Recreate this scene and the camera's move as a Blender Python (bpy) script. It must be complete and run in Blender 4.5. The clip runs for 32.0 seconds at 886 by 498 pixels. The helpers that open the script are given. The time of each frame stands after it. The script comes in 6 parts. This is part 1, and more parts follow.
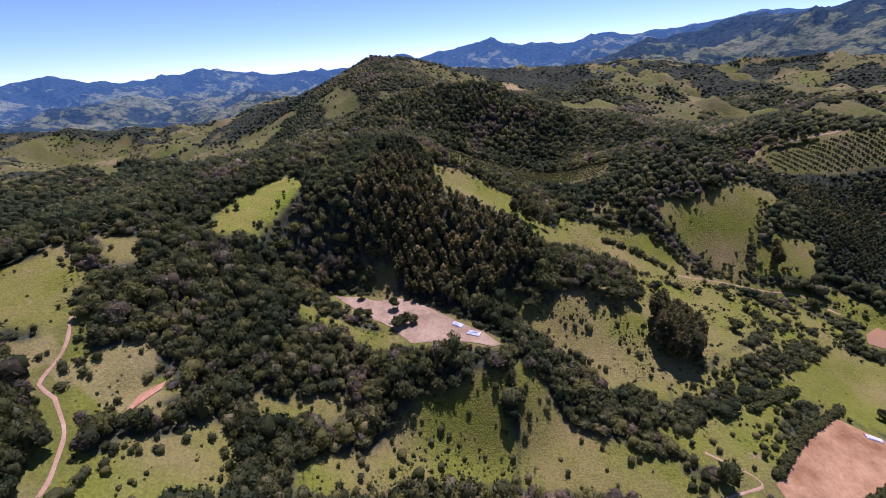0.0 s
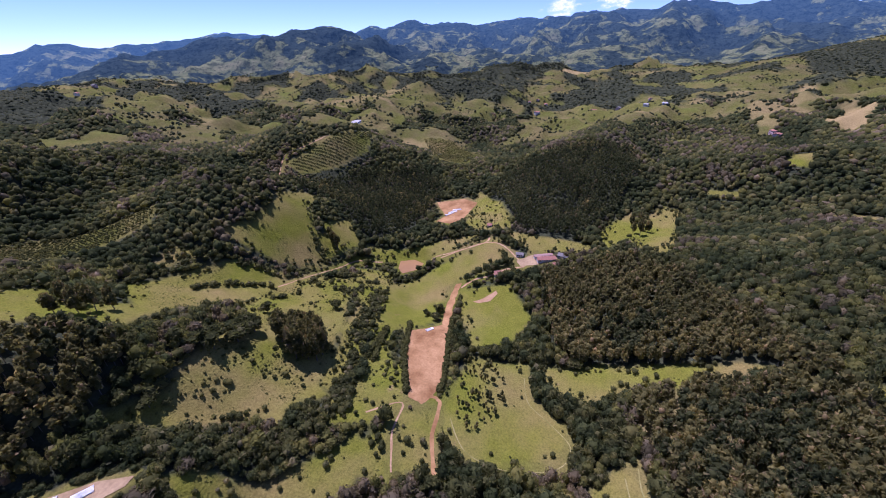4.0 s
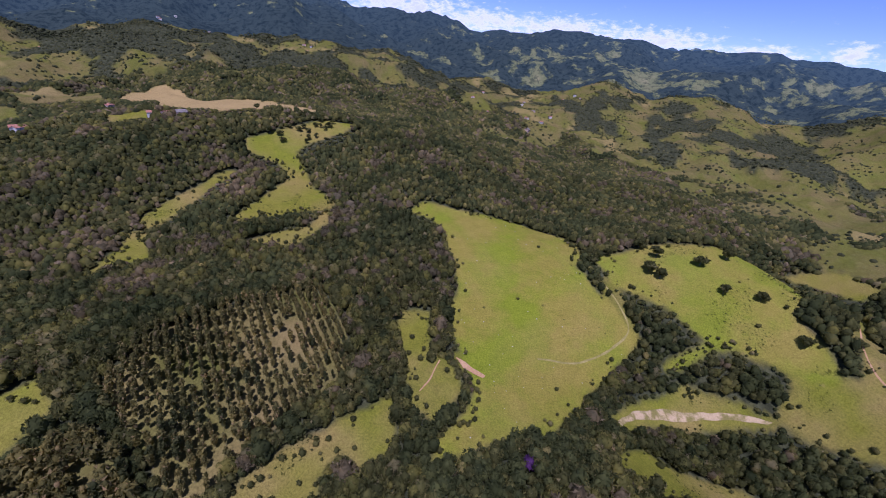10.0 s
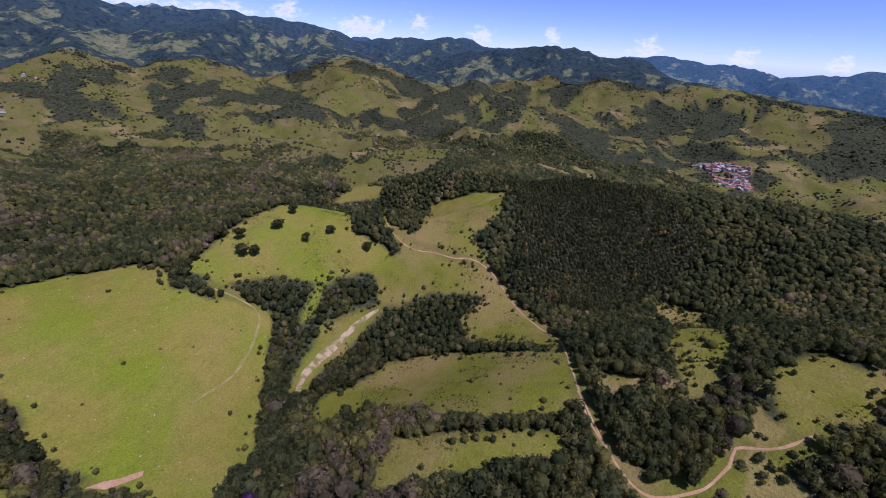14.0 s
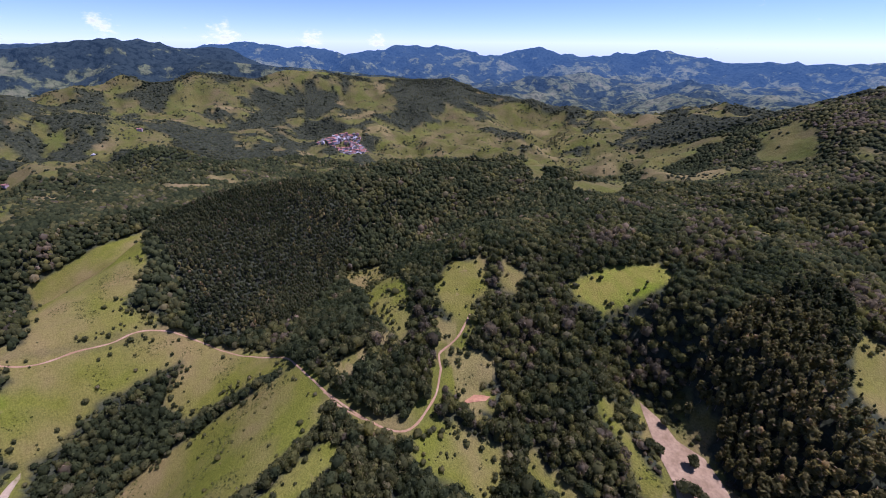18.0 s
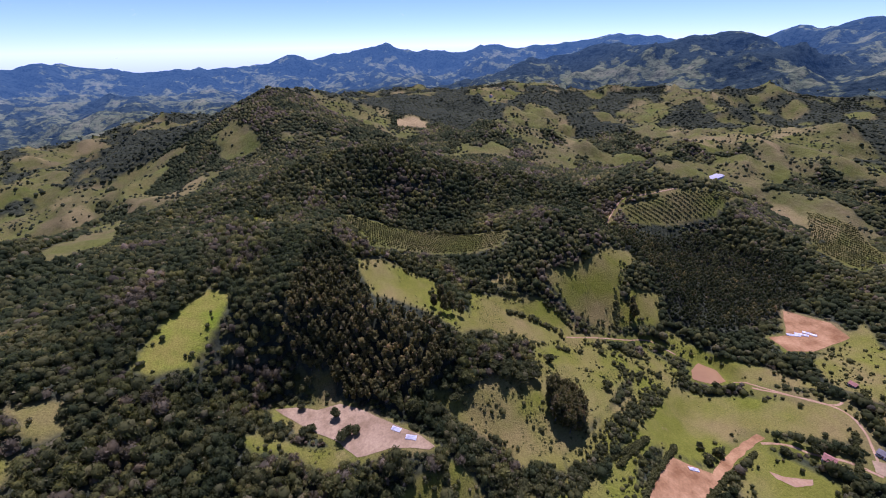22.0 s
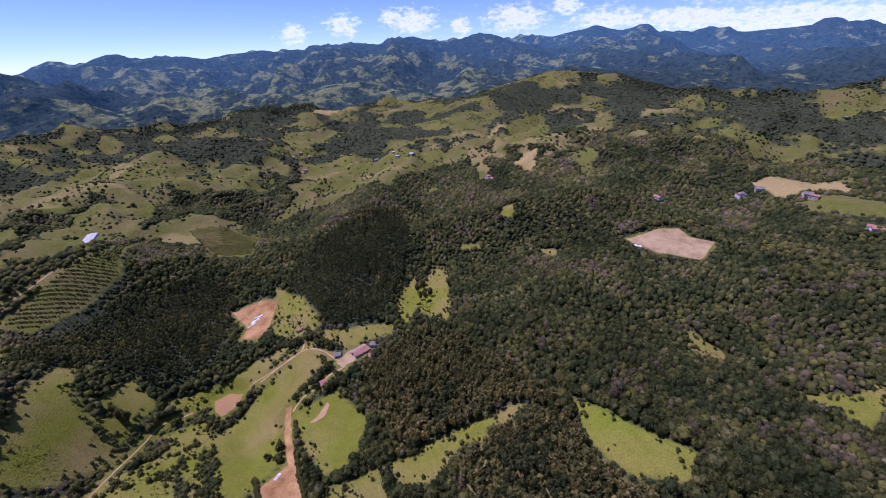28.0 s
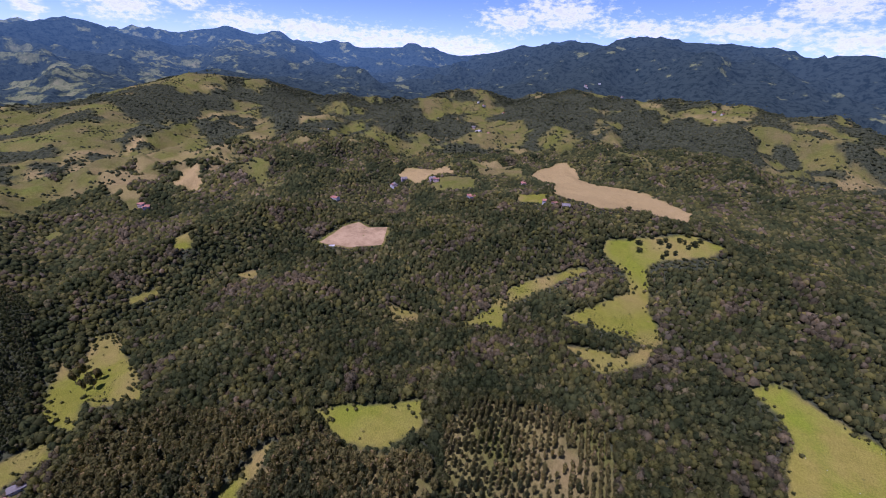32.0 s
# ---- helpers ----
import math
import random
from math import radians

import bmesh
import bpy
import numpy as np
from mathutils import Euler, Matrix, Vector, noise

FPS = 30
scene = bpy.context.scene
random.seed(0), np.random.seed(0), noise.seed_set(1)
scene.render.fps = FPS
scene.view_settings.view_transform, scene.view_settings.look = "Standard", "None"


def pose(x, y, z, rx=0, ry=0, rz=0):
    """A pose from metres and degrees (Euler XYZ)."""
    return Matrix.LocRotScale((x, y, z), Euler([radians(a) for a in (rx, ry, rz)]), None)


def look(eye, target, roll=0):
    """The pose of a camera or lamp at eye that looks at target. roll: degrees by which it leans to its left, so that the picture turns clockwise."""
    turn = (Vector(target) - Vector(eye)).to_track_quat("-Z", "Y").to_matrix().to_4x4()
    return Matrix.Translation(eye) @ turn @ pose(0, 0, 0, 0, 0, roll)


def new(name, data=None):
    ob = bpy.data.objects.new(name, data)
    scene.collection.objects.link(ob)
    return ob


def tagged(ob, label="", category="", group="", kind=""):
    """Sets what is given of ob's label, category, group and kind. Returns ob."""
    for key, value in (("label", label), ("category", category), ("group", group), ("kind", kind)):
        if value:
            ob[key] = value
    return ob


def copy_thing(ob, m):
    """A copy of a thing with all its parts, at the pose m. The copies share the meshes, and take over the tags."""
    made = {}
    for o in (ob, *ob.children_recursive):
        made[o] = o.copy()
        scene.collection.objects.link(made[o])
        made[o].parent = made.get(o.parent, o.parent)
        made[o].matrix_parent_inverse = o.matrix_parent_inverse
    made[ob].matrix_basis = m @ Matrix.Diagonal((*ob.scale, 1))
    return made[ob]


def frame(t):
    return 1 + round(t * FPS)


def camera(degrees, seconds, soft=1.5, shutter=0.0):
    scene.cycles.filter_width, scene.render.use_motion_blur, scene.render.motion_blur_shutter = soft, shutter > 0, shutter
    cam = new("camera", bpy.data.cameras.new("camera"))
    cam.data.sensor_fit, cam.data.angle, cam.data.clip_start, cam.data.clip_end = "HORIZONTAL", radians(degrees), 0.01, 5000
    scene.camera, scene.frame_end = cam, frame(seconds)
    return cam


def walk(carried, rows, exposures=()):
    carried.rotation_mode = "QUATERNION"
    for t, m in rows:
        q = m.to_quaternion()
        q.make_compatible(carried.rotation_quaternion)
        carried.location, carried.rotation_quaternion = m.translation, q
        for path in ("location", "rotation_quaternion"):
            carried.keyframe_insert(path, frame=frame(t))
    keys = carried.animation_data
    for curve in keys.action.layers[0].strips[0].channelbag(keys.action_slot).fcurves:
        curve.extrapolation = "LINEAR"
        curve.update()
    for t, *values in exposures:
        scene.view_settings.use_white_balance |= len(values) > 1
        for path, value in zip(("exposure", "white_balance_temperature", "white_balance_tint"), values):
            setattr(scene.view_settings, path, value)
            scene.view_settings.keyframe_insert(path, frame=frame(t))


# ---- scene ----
cam = camera(97.5, 32.0, soft=1.0)
# seconds, eye in metres, yaw, pitch and roll in degrees
ROWS = [
    (0.0, 0.06, -0.65, 199.68, 0.02, -26.29, -4.07),
    (0.5, -0.14, -0.36, 200.90, -8.94, -26.21, -3.85),
    (1.0, -0.38, 0.11, 202.22, -17.44, -26.37, -3.90),
    (1.5, -0.65, 0.68, 203.69, -25.76, -26.60, -4.15),
    (2.0, -0.90, 1.17, 205.35, -34.23, -27.00, -2.75),
    (2.5, -1.11, 1.40, 207.19, -41.94, -27.26, -2.91),
    (4.5, -2.00, 1.78, 214.96, -71.01, -27.47, -0.66),
    (5.0, -2.33, 1.95, 217.02, -81.73, -27.45, 0.25),
    (5.5, -2.78, 2.22, 219.23, -94.73, -27.48, 0.91),
    (6.0, -3.29, 2.45, 221.52, -107.28, -27.55, 0.93),
    (6.5, -3.85, 2.59, 223.81, -119.72, -27.52, 1.22),
    (7.0, -4.47, 2.66, 226.09, -131.57, -27.40, 1.94),
    (7.5, -5.13, 2.66, 228.33, -144.93, -27.41, 3.30),
    (8.0, -5.80, 2.62, 230.53, -153.91, -27.35, 2.73),
    (8.5, -6.45, 2.57, 232.69, -164.32, -27.35, 2.91),
    (9.0, -7.03, 2.52, 234.83, -175.02, -27.27, 4.42),
    (9.5, -7.52, 2.50, 237.00, -185.92, -27.30, 5.90),
    (10.0, -7.90, 2.53, 239.22, -195.39, -27.42, 5.95),
    (10.5, -8.17, 2.63, 241.50, -204.32, -27.54, 5.10),
    (11.0, -8.31, 2.79, 243.85, -213.36, -27.56, 4.98),
    (11.5, -8.35, 2.99, 246.24, -221.72, -27.56, 5.03),
    (12.0, -8.33, 3.22, 248.65, -229.21, -27.61, 4.75),
    (12.5, -8.29, 3.46, 251.04, -236.75, -27.68, 4.86),
    (13.0, -8.25, 3.73, 253.40, -244.09, -27.74, 5.14),
    (13.5, -8.22, 4.04, 255.69, -250.67, -27.73, 4.43),
    (14.0, -8.15, 4.36, 257.93, -256.76, -27.74, 3.50),
    (14.5, -7.97, 4.60, 260.18, -263.33, -27.69, 3.58),
    (16.5, -7.16, 5.09, 269.19, -286.08, -27.90, 2.43),
    (17.0, -7.04, 5.12, 271.33, -293.13, -28.05, 1.32),
    (17.5, -7.03, 5.06, 273.23, -299.25, -28.10, -0.25),
    (18.0, -7.06, 4.98, 274.91, -306.64, -28.03, 0.41),
    (18.5, -7.09, 4.92, 276.50, -314.25, -28.05, 1.18),
    (19.0, -7.12, 4.89, 278.02, -320.71, -28.00, -0.06),
    (19.5, -7.15, 4.89, 279.51, -326.89, -27.97, -1.12),
    (20.0, -7.19, 4.93, 280.99, -334.24, -27.94, -0.15),
    (20.5, -7.23, 4.96, 282.50, -343.27, -27.88, -0.88),
    (21.0, -7.28, 4.95, 284.07, -355.83, -27.88, -1.01),
    (21.5, -7.36, 4.85, 285.73, -366.77, -27.78, -0.59),
    (22.0, -7.48, 4.64, 287.49, -375.07, -27.63, -1.13),
    (22.5, -7.66, 4.35, 289.35, -381.38, -27.50, -1.43),
    (23.0, -7.89, 4.04, 291.27, -388.00, -27.36, -1.75),
    (23.5, -8.18, 3.76, 293.19, -394.58, -27.25, -2.71),
    (24.0, -8.48, 3.56, 295.11, -401.50, -27.10, -3.46),
    (24.5, -8.70, 3.43, 297.08, -409.61, -26.92, -2.63),
    (25.0, -8.66, 3.29, 299.36, -416.52, -26.65, -1.94),
    (25.5, -8.27, 3.07, 302.17, -425.24, -26.57, -1.08),
    (27.5, -5.91, 2.03, 314.51, -450.02, -26.92, -2.52),
    (28.0, -5.25, 1.88, 317.45, -455.44, -26.87, -2.54),
    (28.5, -4.72, 1.91, 319.94, -461.78, -26.84, -1.08),
    (29.0, -4.45, 2.01, 322.04, -468.61, -26.78, 0.21),
    (29.5, -4.42, 2.10, 323.88, -474.57, -26.69, -0.26),
    (30.0, -4.58, 2.13, 325.50, -480.90, -26.61, 0.78),
    (30.5, -4.86, 2.10, 326.88, -487.21, -26.54, 1.65),
    (31.0, -5.20, 2.01, 328.02, -492.92, -26.46, 2.14),
    (31.5, -5.53, 1.86, 328.93, -498.10, -26.44, 2.12),
    (32.0, -5.81, 1.69, 329.63, -502.74, -26.40, 2.86),
]
rows = []
for t, x, y, z, yaw, pitch, roll in ROWS:
    a, b = radians(yaw), radians(pitch)
    eye = Vector((x, y, z))
    rows.append((t, look(eye, eye + Vector((-math.sin(a) * math.cos(b), math.cos(a) * math.cos(b), math.sin(b))) * 100, roll)))
walk(cam, rows, [(0, 0.5, 5000, 52), (3, 0.53, 5020, 52), (6, 0.43, 5060, 48), (9, 0.23, 5150, 47), (13, 0.03, 5200, 44), (16, 0.13, 5080, 48), (19, 0.36, 4980, 49), (23, 0.37, 5000, 51), (28, 0.27, 5060, 49), (32, 0.24, 5140, 50)])

# ---- light ----
SUN_ELEVATION, SUN_AZIMUTH = 66.0, 20.0
world = bpy.data.worlds.new("sky")
scene.world = world
world.use_nodes = True
wn = world.node_tree.nodes
sky = wn.new("ShaderNodeTexSky")
sky.sky_type = "NISHITA"
sky.sun_disc = False
sky.sun_elevation = radians(SUN_ELEVATION)
sky.sun_rotation = radians(SUN_AZIMUTH)
sky.altitude = 3200
sky.air_density, sky.dust_density, sky.ozone_density = 0.8, 0.0, 3.0
wn["Background"].inputs[1].default_value = 0.105
world.node_tree.links.new(sky.outputs[0], wn["Background"].inputs[0])
sun_data = bpy.data.lights.new("sun", "SUN")
sun_data.energy, sun_data.angle, sun_data.color = 4.3, radians(0.6), (1.0, 0.95, 0.86)
sun = new("sun", sun_data)
sa, se = radians(SUN_AZIMUTH), radians(SUN_ELEVATION)
sun.matrix_basis = look((0, 0, 900), Vector((0, 0, 900)) - Vector((math.sin(sa) * math.cos(se), math.cos(sa) * math.cos(se), math.sin(se))))


# ---- materials ----
def material(name, rough=0.9, spec=0.2):
    m = bpy.data.materials.new(name)
    m.use_nodes = True
    n = m.node_tree.nodes
    p = n["Principled BSDF"]
    p.inputs["Roughness"].default_value = rough
    p.inputs["Specular IOR Level"].default_value = spec
    return m, n, m.node_tree.links, p


def noise_node(n, l, scale, detail=4.0, rough=0.6, coords=None):
    tex = n.new("ShaderNodeTexNoise")
    tex.inputs["Scale"].default_value, tex.inputs["Detail"].default_value, tex.inputs["Roughness"].default_value = scale, detail, rough
    if coords is None:
        coords = n.new("ShaderNodeTexCoord").outputs["Object"]
    l.new(coords, tex.inputs["Vector"])
    return tex.outputs["Fac"]


def ramp(n, l, fac, *stops):
    r = n.new("ShaderNodeValToRGB")
    e = r.color_ramp.elements
    while len(e) < len(stops):
        e.new(0.5)
    for k, (pos, col) in enumerate(stops):
        e[k].position, e[k].color = pos, (*col, 1)
    l.new(fac, r.inputs["Fac"])
    return r.outputs["Color"]


def mix(n, l, fac, a, b, blend="MIX"):
    m = n.new("ShaderNodeMix")
    m.data_type, m.blend_type = "RGBA", blend
    for sock, v in ((m.inputs[0], fac), (m.inputs[6], a), (m.inputs[7], b)):
        if isinstance(v, (int, float)):
            sock.default_value = v
        elif isinstance(v, tuple):
            sock.default_value = (*v, 1)
        else:
            l.new(v, sock)
    return m.outputs[2]


def bump(n, l, p, height, strength, distance):
    b = n.new("ShaderNodeBump")
    b.inputs["Strength"].default_value, b.inputs["Distance"].default_value = strength, distance
    l.new(height, b.inputs["Height"])
    l.new(b.outputs["Normal"], p.inputs["Normal"])


def surface(name, dark, light, scale, rough=0.9, spec=0.05, fine=8.0, bump_m=0.0, low=0.3, high=0.7):
    """A surface of two tones, mottled at two scales."""
    m, n, l, p = material(name, rough, spec)
    broad = ramp(n, l, noise_node(n, l, scale), (low, dark), (high, light))
    grain = noise_node(n, l, scale * fine, 3.0)
    col = mix(n, l, 0.6, broad, ramp(n, l, grain, (0.3, (0.55, 0.55, 0.55)), (0.7, (1.0, 1.0, 1.0))), "MULTIPLY")
    l.new(col, p.inputs["Base Color"])
    if bump_m:
        bump(n, l, p, grain, 0.6, bump_m)
    return m


def leaf_material(name, dark, light, dry=None):
    """Foliage: each clump takes its own tone, stands of trees differ, light shines through the leaves."""
    m, n, l, p = material(name, 0.8, 0.04)
    isl = n.new("ShaderNodeNewGeometry").outputs["Random Per Island"]
    mid = tuple((a + b) * 0.5 for a, b in zip(dark, light))
    stops = [(0.0, dark), (0.55, mid), (1.0, light)] if dry is None else [(0.0, dark), (0.5, mid), (0.88, light), (1.0, dry)]
    col = ramp(n, l, isl, *stops)
    stand = ramp(n, l, noise_node(n, l, 0.014, 3.0), (0.35, (0.62, 0.66, 0.62)), (0.65, (1.12, 1.08, 1.0)))
    tree = ramp(n, l, noise_node(n, l, 0.16, 2.0, 0.5), (0.34, (0.74, 0.76, 0.74)), (0.5, (1.0, 1.0, 1.0)), (0.68, (1.28, 1.2, 1.04)))
    col = mix(n, l, 1.0, mix(n, l, 1.0, col, stand, "MULTIPLY"), tree, "MULTIPLY")
    l.new(col, p.inputs["Base Color"])
    bump(n, l, p, noise_node(n, l, 1.1, 3.0, 0.7), 0.7, 0.6)
    through_leaf = n.new("ShaderNodeBsdfTranslucent")
    l.new(mix(n, l, 1.0, col, (1.15, 1.15, 0.8), "MULTIPLY"), through_leaf.inputs["Color"])
    both = n.new("ShaderNodeMixShader")
    both.inputs[0].default_value = 0.58
    l.new(p.outputs[0], both.inputs[1])
    l.new(through_leaf.outputs[0], both.inputs[2])
    l.new(both.outputs[0], n["Material Output"].inputs["Surface"])
    return m


NATIVE = leaf_material("native_leaves", (0.085, 0.092, 0.034), (0.185, 0.182, 0.062), (0.29, 0.25, 0.125))
OLIVE = leaf_material("olive_leaves", (0.13, 0.135, 0.04), (0.26, 0.245, 0.07), (0.33, 0.28, 0.11))
DRAB = leaf_material("drab_leaves", (0.14, 0.115, 0.065), (0.27, 0.22, 0.13), (0.36, 0.29, 0.19))
DEEP = leaf_material("deep_green_leaves", (0.06, 0.074, 0.03), (0.128, 0.145, 0.054))
PINE = leaf_material("pine_needles", (0.058, 0.07, 0.03), (0.128, 0.134, 0.052), (0.2, 0.16, 0.085))
EUCALYPT = leaf_material("eucalypt_leaves", (0.12, 0.115, 0.042), (0.28, 0.245, 0.085), (0.42, 0.3, 0.16))
BUSH = leaf_material("bush_leaves", (0.095, 0.1, 0.03), (0.2, 0.19, 0.06))
# leaf colour of the far trees shifted slightly to blue-green for distance haze
FAR_HAZE_LEAVES = leaf_material("far_haze_leaves", (0.065, 0.078, 0.04), (0.135, 0.14, 0.066))
BARK = surface("bark", (0.10, 0.08, 0.06), (0.24, 0.2, 0.16), 0.8)
EARTH = surface("red_earth", (0.25, 0.125, 0.042), (0.45, 0.255, 0.1), 0.07, fine=9, bump_m=0.08, low=0.34, high=0.62)
PALE_EARTH = surface("pale_earth", (0.27, 0.18, 0.085), (0.43, 0.3, 0.15), 0.07, fine=9, bump_m=0.08, low=0.34, high=0.62)
GULLY = surface("gully_earth", (0.2, 0.175, 0.05), (0.46, 0.35, 0.19), 0.16, fine=6, bump_m=0.1, low=0.42, high=0.6)
TRAIL = surface("worn_grass", (0.2, 0.185, 0.04), (0.36, 0.3, 0.11), 0.12, fine=8)
TRACK = surface("track_earth", (0.36, 0.21, 0.09), (0.50, 0.32, 0.17), 0.08, fine=10, bump_m=0.03)
WHITE = surface("white_sheet", (0.86, 0.85, 0.82), (0.92, 0.91, 0.88), 0.3, 0.8, fine=2)
WALL = surface("plaster", (0.6, 0.56, 0.5), (0.75, 0.72, 0.66), 0.4)
TILE = surface("roof_tile", (0.3, 0.13, 0.085), (0.44, 0.22, 0.15), 0.5)


def cloud_material():
    """Broken white cloud, thinner towards its edges, its daylight put in as emission."""
    m, n, l, p = material("cloud", 1.0, 0.0)
    att = n.new("ShaderNodeVertexColor")
    att.layer_name = "cloudiness"
    dense = n.new("ShaderNodeSeparateColor")
    l.new(att.outputs["Color"], dense.inputs[0])
    place = n.new("ShaderNodeMapping")
    place.inputs["Scale"].default_value = (1.0, 1.0, 2.3)
    l.new(n.new("ShaderNodeTexCoord").outputs["Object"], place.inputs[0])
    puff = noise_node(n, l, 0.011, 8.0, 0.66, place.outputs[0])
    add = n.new("ShaderNodeMath")
    add.operation = "MULTIPLY_ADD"
    l.new(dense.outputs[0], add.inputs[0])
    add.inputs[1].default_value = 0.42
    l.new(puff, add.inputs[2])
    alpha = ramp(n, l, add.outputs[0], (0.66, (0, 0, 0)), (0.9, (0.85, 0.85, 0.85)))
    # emission instead of sunlight, greyed where densest as painted shading
    glow = n.new("ShaderNodeEmission")
    l.new(ramp(n, l, add.outputs[0], (0.7, (0.75, 0.84, 0.95)), (0.84, (0.93, 0.95, 1.0)), (1.0, (0.72, 0.76, 0.84))), glow.inputs["Color"])
    glow.inputs["Strength"].default_value = 0.95
    clear = n.new("ShaderNodeBsdfTransparent")
    both = n.new("ShaderNodeMixShader")
    l.new(alpha, both.inputs[0])
    l.new(clear.outputs[0], both.inputs[1])
    l.new(glow.outputs[0], both.inputs[2])
    l.new(both.outputs[0], n["Material Output"].inputs["Surface"])
    return m


CLOUD = cloud_material()


def water_material():
    m, n, l, p = material("muddy_water", 0.3, 0.25)
    l.new(ramp(n, l, noise_node(n, l, 0.05), (0.3, (0.25, 0.132, 0.045)), (0.7, (0.32, 0.18, 0.066))), p.inputs["Base Color"])
    return m


WATER = water_material()
OCHRE = surface("ochre_water", (0.42, 0.2, 0.08), (0.55, 0.29, 0.13), 0.08, 0.35, 0.25)


def land_material():
    """Ground: forest floor, pasture, fallow earth, mixed by the land use of each place."""
    m, n, l, p = material("land", 0.95, 0.02)
    att = n.new("ShaderNodeVertexColor")
    att.layer_name = "cover"
    sep = n.new("ShaderNodeSeparateColor")
    l.new(att.outputs["Color"], sep.inputs[0])
    wide, mid, fine = noise_node(n, l, 0.018, 3.0), noise_node(n, l, 0.11, 4.0, 0.65), noise_node(n, l, 0.9, 3.0, 0.7)
    grass = mix(n, l, mid, (0.122, 0.13, 0.013), (0.222, 0.215, 0.026))
    grass = mix(n, l, ramp(n, l, wide, (0.4, (0, 0, 0)), (0.66, (1, 1, 1))), grass, (0.26, 0.195, 0.062))
    soil = ramp(n, l, noise_node(n, l, 0.06, 5.0, 0.7), (0.66, (0, 0, 0)), (0.74, (0.8, 0.8, 0.8)))
    grass = mix(n, l, soil, grass, (0.30, 0.195, 0.095))
    vivid = mix(n, l, mid, (0.14, 0.19, 0.01), (0.245, 0.29, 0.018))
    worn = mix(n, l, mid, (0.215, 0.188, 0.026), (0.335, 0.272, 0.055))
    lush = mix(n, l, ramp(n, l, noise_node(n, l, 0.022, 5.0, 0.6), (0.4, (0, 0, 0)), (0.6, (0.95, 0.95, 0.95))), vivid, worn)
    lush = mix(n, l, ramp(n, l, noise_node(n, l, 0.009, 3.0, 0.5), (0.5, (0, 0, 0)), (0.66, (0.4, 0.4, 0.4))), lush, mix(n, l, mid, (0.24, 0.178, 0.034), (0.33, 0.245, 0.06)))
    grass = mix(n, l, sep.outputs[2], grass, lush)
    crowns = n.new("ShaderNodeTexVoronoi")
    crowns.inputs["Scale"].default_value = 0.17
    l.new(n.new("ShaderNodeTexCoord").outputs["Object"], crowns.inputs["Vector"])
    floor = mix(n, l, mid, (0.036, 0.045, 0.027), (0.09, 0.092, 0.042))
    # crowns painted into the floor colour, with the shade between them
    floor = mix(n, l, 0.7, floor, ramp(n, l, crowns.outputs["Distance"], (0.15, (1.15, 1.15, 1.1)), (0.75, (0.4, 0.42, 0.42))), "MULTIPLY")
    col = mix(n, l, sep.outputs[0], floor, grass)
    col = mix(n, l, sep.outputs[1], col, mix(n, l, mix(n, l, 0.5, mid, wide), (0.27, 0.195, 0.066), (0.44, 0.325, 0.13)))
    geo = n.new("ShaderNodeSeparateXYZ")
    l.new(n.new("ShaderNodeTexCoord").outputs["Object"], geo.inputs[0])
    level = n.new("ShaderNodeMath")
    level.operation = "MULTIPLY_ADD"
    l.new(mid, level.inputs[0])
    level.inputs[1].default_value = 3.0
    l.new(geo.outputs[2], level.inputs[2])
    tread = n.new("ShaderNodeMath")
    tread.operation = "PINGPONG"
    l.new(level.outputs[0], tread.inputs[0])
    tread.inputs[1].default_value = 0.9
    col = mix(n, l, 0.18, col, ramp(n, l, tread.outputs[0], (0.0, (0.72, 0.74, 0.7)), (0.35, (1.0, 1.0, 1.0)), (0.8, (1.0, 1.0, 1.0)), (0.9, (1.25, 1.2, 1.1))), "MULTIPLY")
    col = mix(n, l, 0.75, col, ramp(n, l, fine, (0.3, (0.5, 0.5, 0.5)), (0.7, (1.1, 1.1, 1.1))), "MULTIPLY")
    l.new(col, p.inputs["Base Color"])
    bump(n, l, p, mix(n, l, sep.outputs[0], ramp(n, l, crowns.outputs["Distance"], (0.0, (1, 1, 1)), (0.8, (0, 0, 0))), fine), 0.7, 1.2)
    return m


LAND = land_material()


